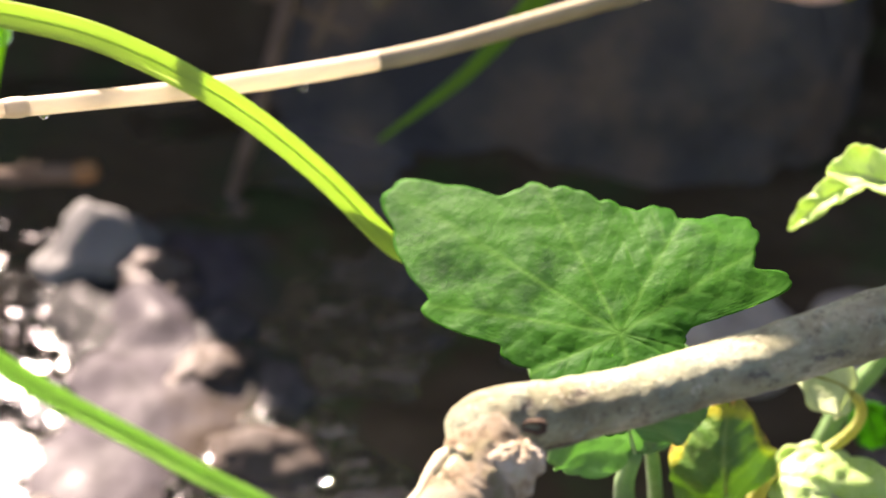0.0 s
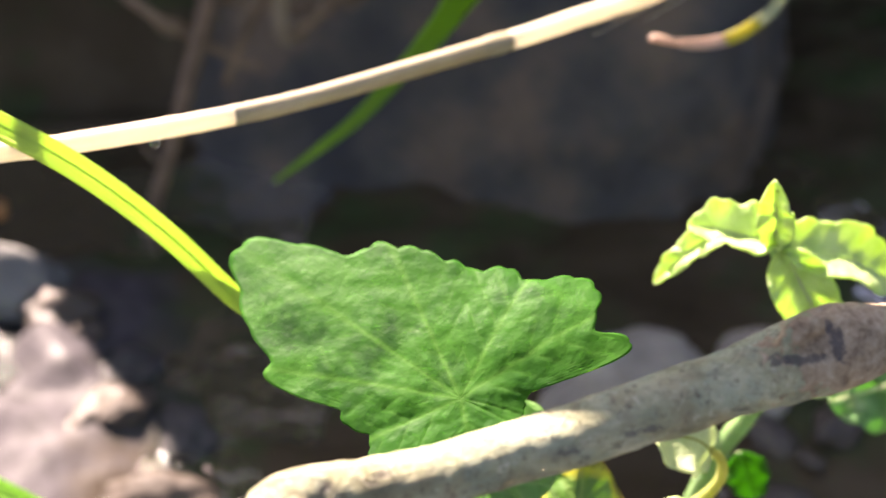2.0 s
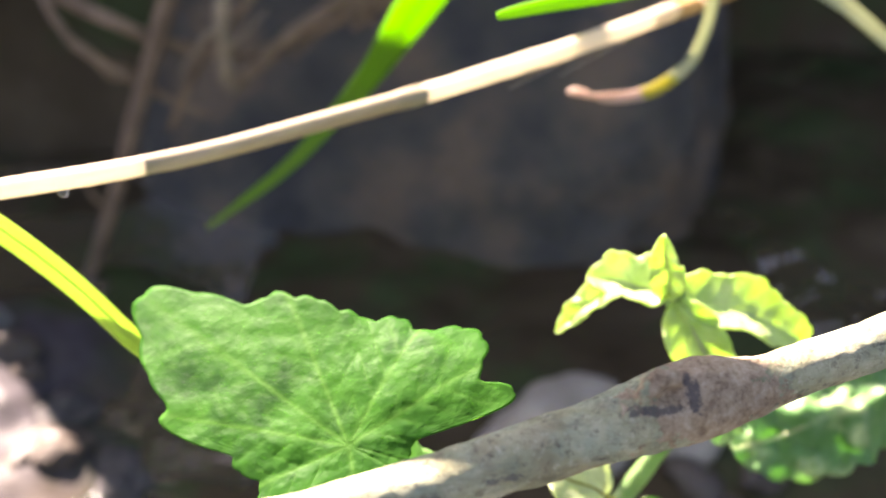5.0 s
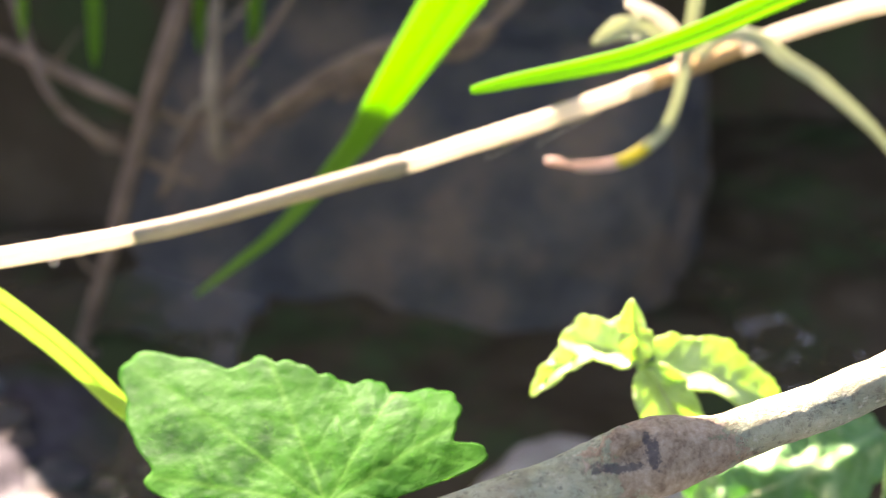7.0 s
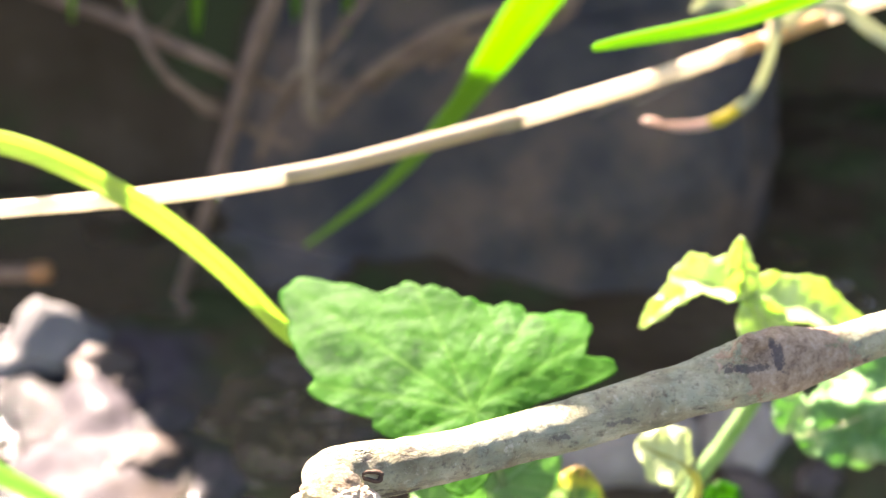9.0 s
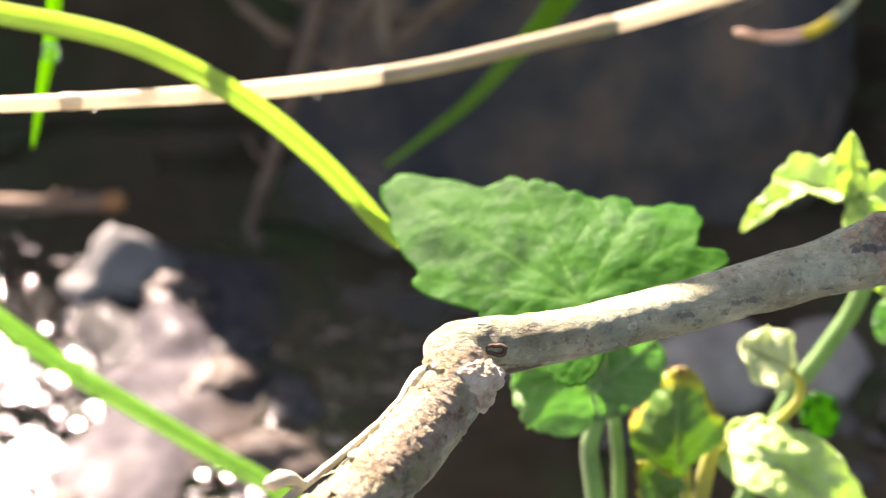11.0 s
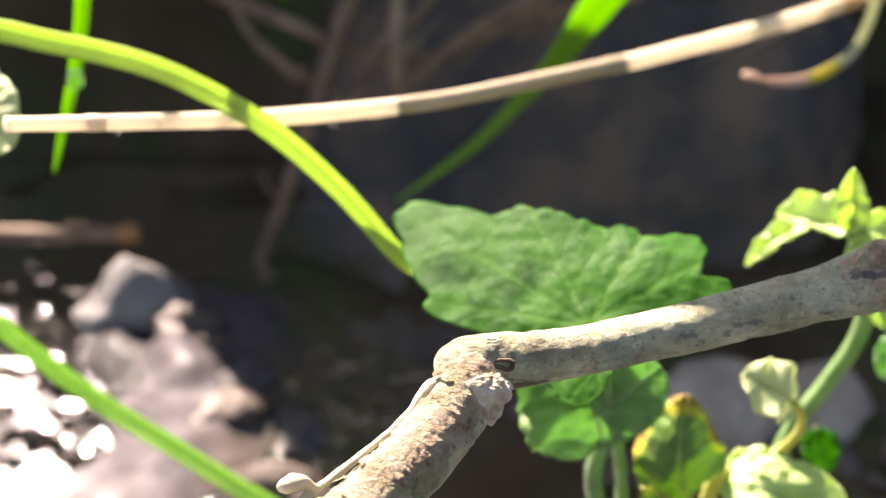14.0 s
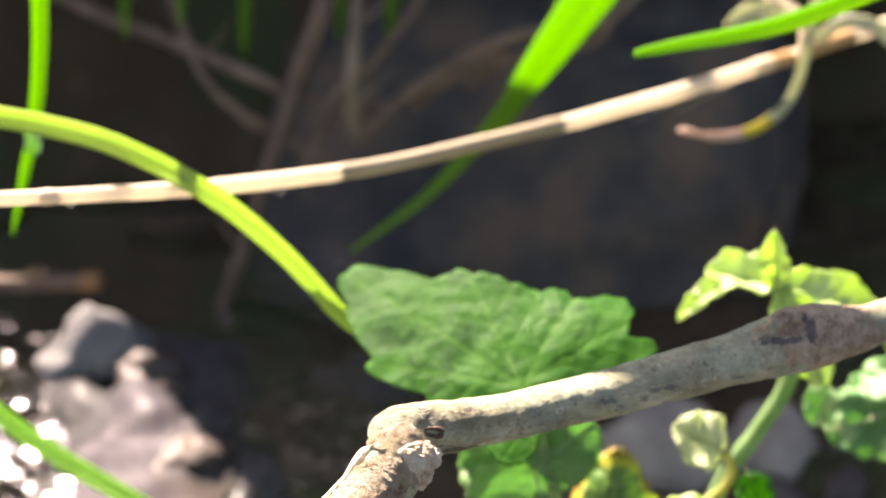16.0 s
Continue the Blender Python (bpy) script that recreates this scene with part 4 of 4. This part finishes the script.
# tall stem with the curled bright leaves
tall = thing("leafy_stem", "upright green stem bearing curled bright green leaves", "plant", V(4, 38, -8))
part("stem", tube([(4, 38, -8, 1.3), (9, 36.5, 25, 1.2), (13.7, 35, 50, 1.1), (17.3, 35, 58.4, 1.05), (20.3, 35, 65.4, 1.0), (20.4, 34.5, 72, 1.1), (18.2, 34, 78.5, 1.1), (16.0, 31, 83.5, 0.8)], 60, 14, 0.06, 0.003), STEM, tall)
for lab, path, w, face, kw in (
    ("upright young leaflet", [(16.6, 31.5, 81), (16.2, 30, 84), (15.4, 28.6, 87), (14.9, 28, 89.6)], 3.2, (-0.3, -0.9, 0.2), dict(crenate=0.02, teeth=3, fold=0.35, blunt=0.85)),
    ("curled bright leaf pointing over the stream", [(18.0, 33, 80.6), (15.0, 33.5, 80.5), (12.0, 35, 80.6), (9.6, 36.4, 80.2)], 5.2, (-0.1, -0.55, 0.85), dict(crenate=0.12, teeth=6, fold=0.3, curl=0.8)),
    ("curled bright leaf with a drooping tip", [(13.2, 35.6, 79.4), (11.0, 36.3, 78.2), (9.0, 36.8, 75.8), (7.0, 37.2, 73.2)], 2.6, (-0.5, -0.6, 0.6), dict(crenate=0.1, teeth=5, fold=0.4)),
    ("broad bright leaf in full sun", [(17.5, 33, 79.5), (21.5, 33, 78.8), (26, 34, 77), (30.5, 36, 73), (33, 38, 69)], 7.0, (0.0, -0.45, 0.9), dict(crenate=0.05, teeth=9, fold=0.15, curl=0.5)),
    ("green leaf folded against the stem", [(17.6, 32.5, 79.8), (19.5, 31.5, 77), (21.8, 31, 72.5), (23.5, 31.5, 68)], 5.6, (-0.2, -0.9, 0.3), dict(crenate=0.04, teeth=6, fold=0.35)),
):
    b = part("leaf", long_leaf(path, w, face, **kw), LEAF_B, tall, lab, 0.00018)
    part("midrib", tube([(*p, 0.2) for p in path[:-1]] + [(*path[-1], 0.05)], 20, 6), LEAF_PALE, b)
simple_leaf("shaded_leaf", "crinkled green leaf with bright margins under the twig", [(47, 44, 64), (40, 42, 61), (33, 41, 57.5), (27.5, 40.5, 56)], 13, (-0.1, -0.8, 0.6), LEAF_S,
            [(46.6, 44, 64, 0.6), (50, 46, 58, 0.8), (52, 48, 30, 1.0), (54, 50, -8, 1.2)], crenate=0.14, teeth=7, fold=-0.15, curl=-0.6, quilt=0.0004, crinkle=0.0022)
simple_leaf("shaded_leaf", "small green leaf close to the stem", [(27.5, 41, 62.0), (26.4, 40.5, 60), (25.6, 40, 57)], 4.2, (-0.1, -0.8, 0.6), LEAF_S, crenate=0.06, teeth=5, fold=0.2)
simple_leaf("shaded_leaf", "small dark green leaf low beside the stem", [(18.4, 40, 49.5), (19.6, 39.6, 46.5), (20.6, 39.5, 43.5)], 4.6, (-0.1, -0.9, 0.4), LEAF_A, crenate=0.05, teeth=5, fold=0.15)
simple_leaf("round_leaf", "pale green leaf at the end of the straw", [(-88, 33, 90), (-83, 31, 92), (-78, 30, 91), (-73.2, 29.5, 88.5)], 15.0, (-0.1, -0.4, 0.9), LEAF_PALE,
            [(-88, 33, 90, 0.5), (-96, 34, 70, 0.6), (-100, 36, 30, 0.8), (-102, 38, -8, 0.9)], crenate=0.05, teeth=9, fold=0.1, blunt=0.9)


# ---------------------------------------------------------------- roots and sticks against the bank
def root(label, rows, group="bank roots", name="root", material=None, tip=None):
    rows = [(x, min(y, 181 + 1.4 * max(0, z - 62)) if x > -92 else y, z, w) for x, y, z, w in rows]
    t = thing(name, label, name.replace("_", " "), V(*rows[0][:3]), group)
    part("bark", tube(rows, 44, 12, 0.16, 0.006, rows[0][0]), material or ROOT, t)
    r_ = random.Random(len(label))
    for n_ in range(3 if name == "root" else 2):
        x, y, z, w = spline(rows, 40)[r_.randrange(8, 32)]
        dx, dz = r_.choice((-1, 1)) * r_.uniform(3, 8), r_.uniform(-9, 7) if name == "root" else r_.uniform(2, 5)
        bend = r_.uniform(-3, 3)
        part("rootlet" if name == "root" else "side_stub", tube([(x, y, z, w * 0.5), (x + dx * 0.5, y - 1.5, z + dz * 0.4 + bend, w * 0.36), (x + dx, y - 2, z + dz, w * 0.22)] + ([(x + dx * 1.7 + bend, y - 1, z + dz * 1.9, w * 0.08)] if name == "root" else []), 16, 8, 0.15, 0.004), material or ROOT, t, "thin forked rootlet" if name == "root" else "short broken side twig")
    if tip:
        part("cut_end", tube(tip, 8, 12, 0.1, 0.003), CUT, t, "orange-brown broken end")
    return t


root("thin brown dead stick leaning against the bank", [(-40.0, 205, 104, 2.2), (-50.7, 180, 71.8, 2.1), (-61.0, 178, 43.3, 2.0), (-71.6, 178, 12.2, 1.7), (-80.0, 177, -10, 1.4)], "dead sticks", "dead_stick", STICK)
root("grey-brown stick lying over the stones", [(-190.0, 172, 5, 1.87), (-150.0, 168, 7, 1.87), (-124.7, 165, 8.5, 1.87), (-106.0, 165, 9.4, 1.87)], "dead sticks", "dead_stick", STICK, [(-106.5, 165, 9.4, 2.02), (-104.2, 165, 9.6, 2.23), (-102.0, 165, 9.8, 1.80)])
root("pale bent root end hanging in front of the boulder", [(-42.0, 225, 92, 1.15), (-44.0, 190, 76, 1.30), (-44.8, 176, 59, 1.51), (-45.0, 175, 48, 1.66), (-44.6, 175, 42.5, 1.44), (-43.0, 175, 41.0, 0.72)], material=ROOT_PALE)
root("slanting brown root beside the boulder", [(-44.0, 176, 41.0, 1.01), (-38.0, 176, 46.5, 1.37), (-32.2, 176, 51.8, 1.44), (-24.0, 177, 57.5, 1.44), (-15.8, 177, 62.2, 1.44), (-4.0, 178, 66, 1.37), (10.0, 182, 67, 1.22), (24.0, 200, 76, 1.01)])
root("long brown root sagging along the bank", [(-150.0, 232, 70, 1.44), (-114.0, 218, 57, 1.58), (-94.8, 216, 50.5, 1.58), (-69.2, 214, 54, 1.58), (-56.7, 212, 48.5, 1.44), (-40.0, 205, 46.5, 1.30), (-24.0, 196, 53, 1.22), (-12.0, 192, 60, 1.08)])
root("thin brown root crossing the bank", [(-118.0, 222, 92, 0.94), (-96.0, 214, 72, 1.08), (-78.0, 210, 52, 1.08), (-60.0, 207, 38, 1.01), (-50.0, 208, 33, 0.79)])
root("thin brown root rising beside the stick", [(-58.0, 200, 30, 0.86), (-50.0, 196, 46, 1.08), (-40.0, 194, 58, 1.08), (-30.0, 196, 70, 1.01), (-18.0, 215, 88, 0.86)])
root("curved grey root over the boulder", [(-20.0, 190, 52, 0.94), (-12.0, 188, 57.5, 1.15), (-3.0, 188, 61, 1.15), (6.0, 190, 62, 1.15), (12.0, 191, 67, 1.01), (13.0, 200, 80, 0.86)])


def water_drop(label, at, r):
    bm = bmesh.new()
    bmesh.ops.create_uvsphere(bm, u_segments=16, v_segments=12, radius=1.0)
    for v in bm.verts:
        v.co = Vector((v.co.x, v.co.y, v.co.z * (1.15 if v.co.z > 0 else 1.0))) * r * 0.001 + V(*at)
    return tagged(new("water_drop", mesh_of("water_drop", bm, DROP)), label, "water drop", "water drops")


water_drop("clear water drop clinging to the upright grass blade", (-75.4, 57.6, 85.6), 1.15)
water_drop("clear water drop hanging under the straw", (-59.0, 20.2, 94.6), 0.45)
water_drop("clear water drop hanging under the straw", (-39.8, 35.4, 89.8), 0.5)
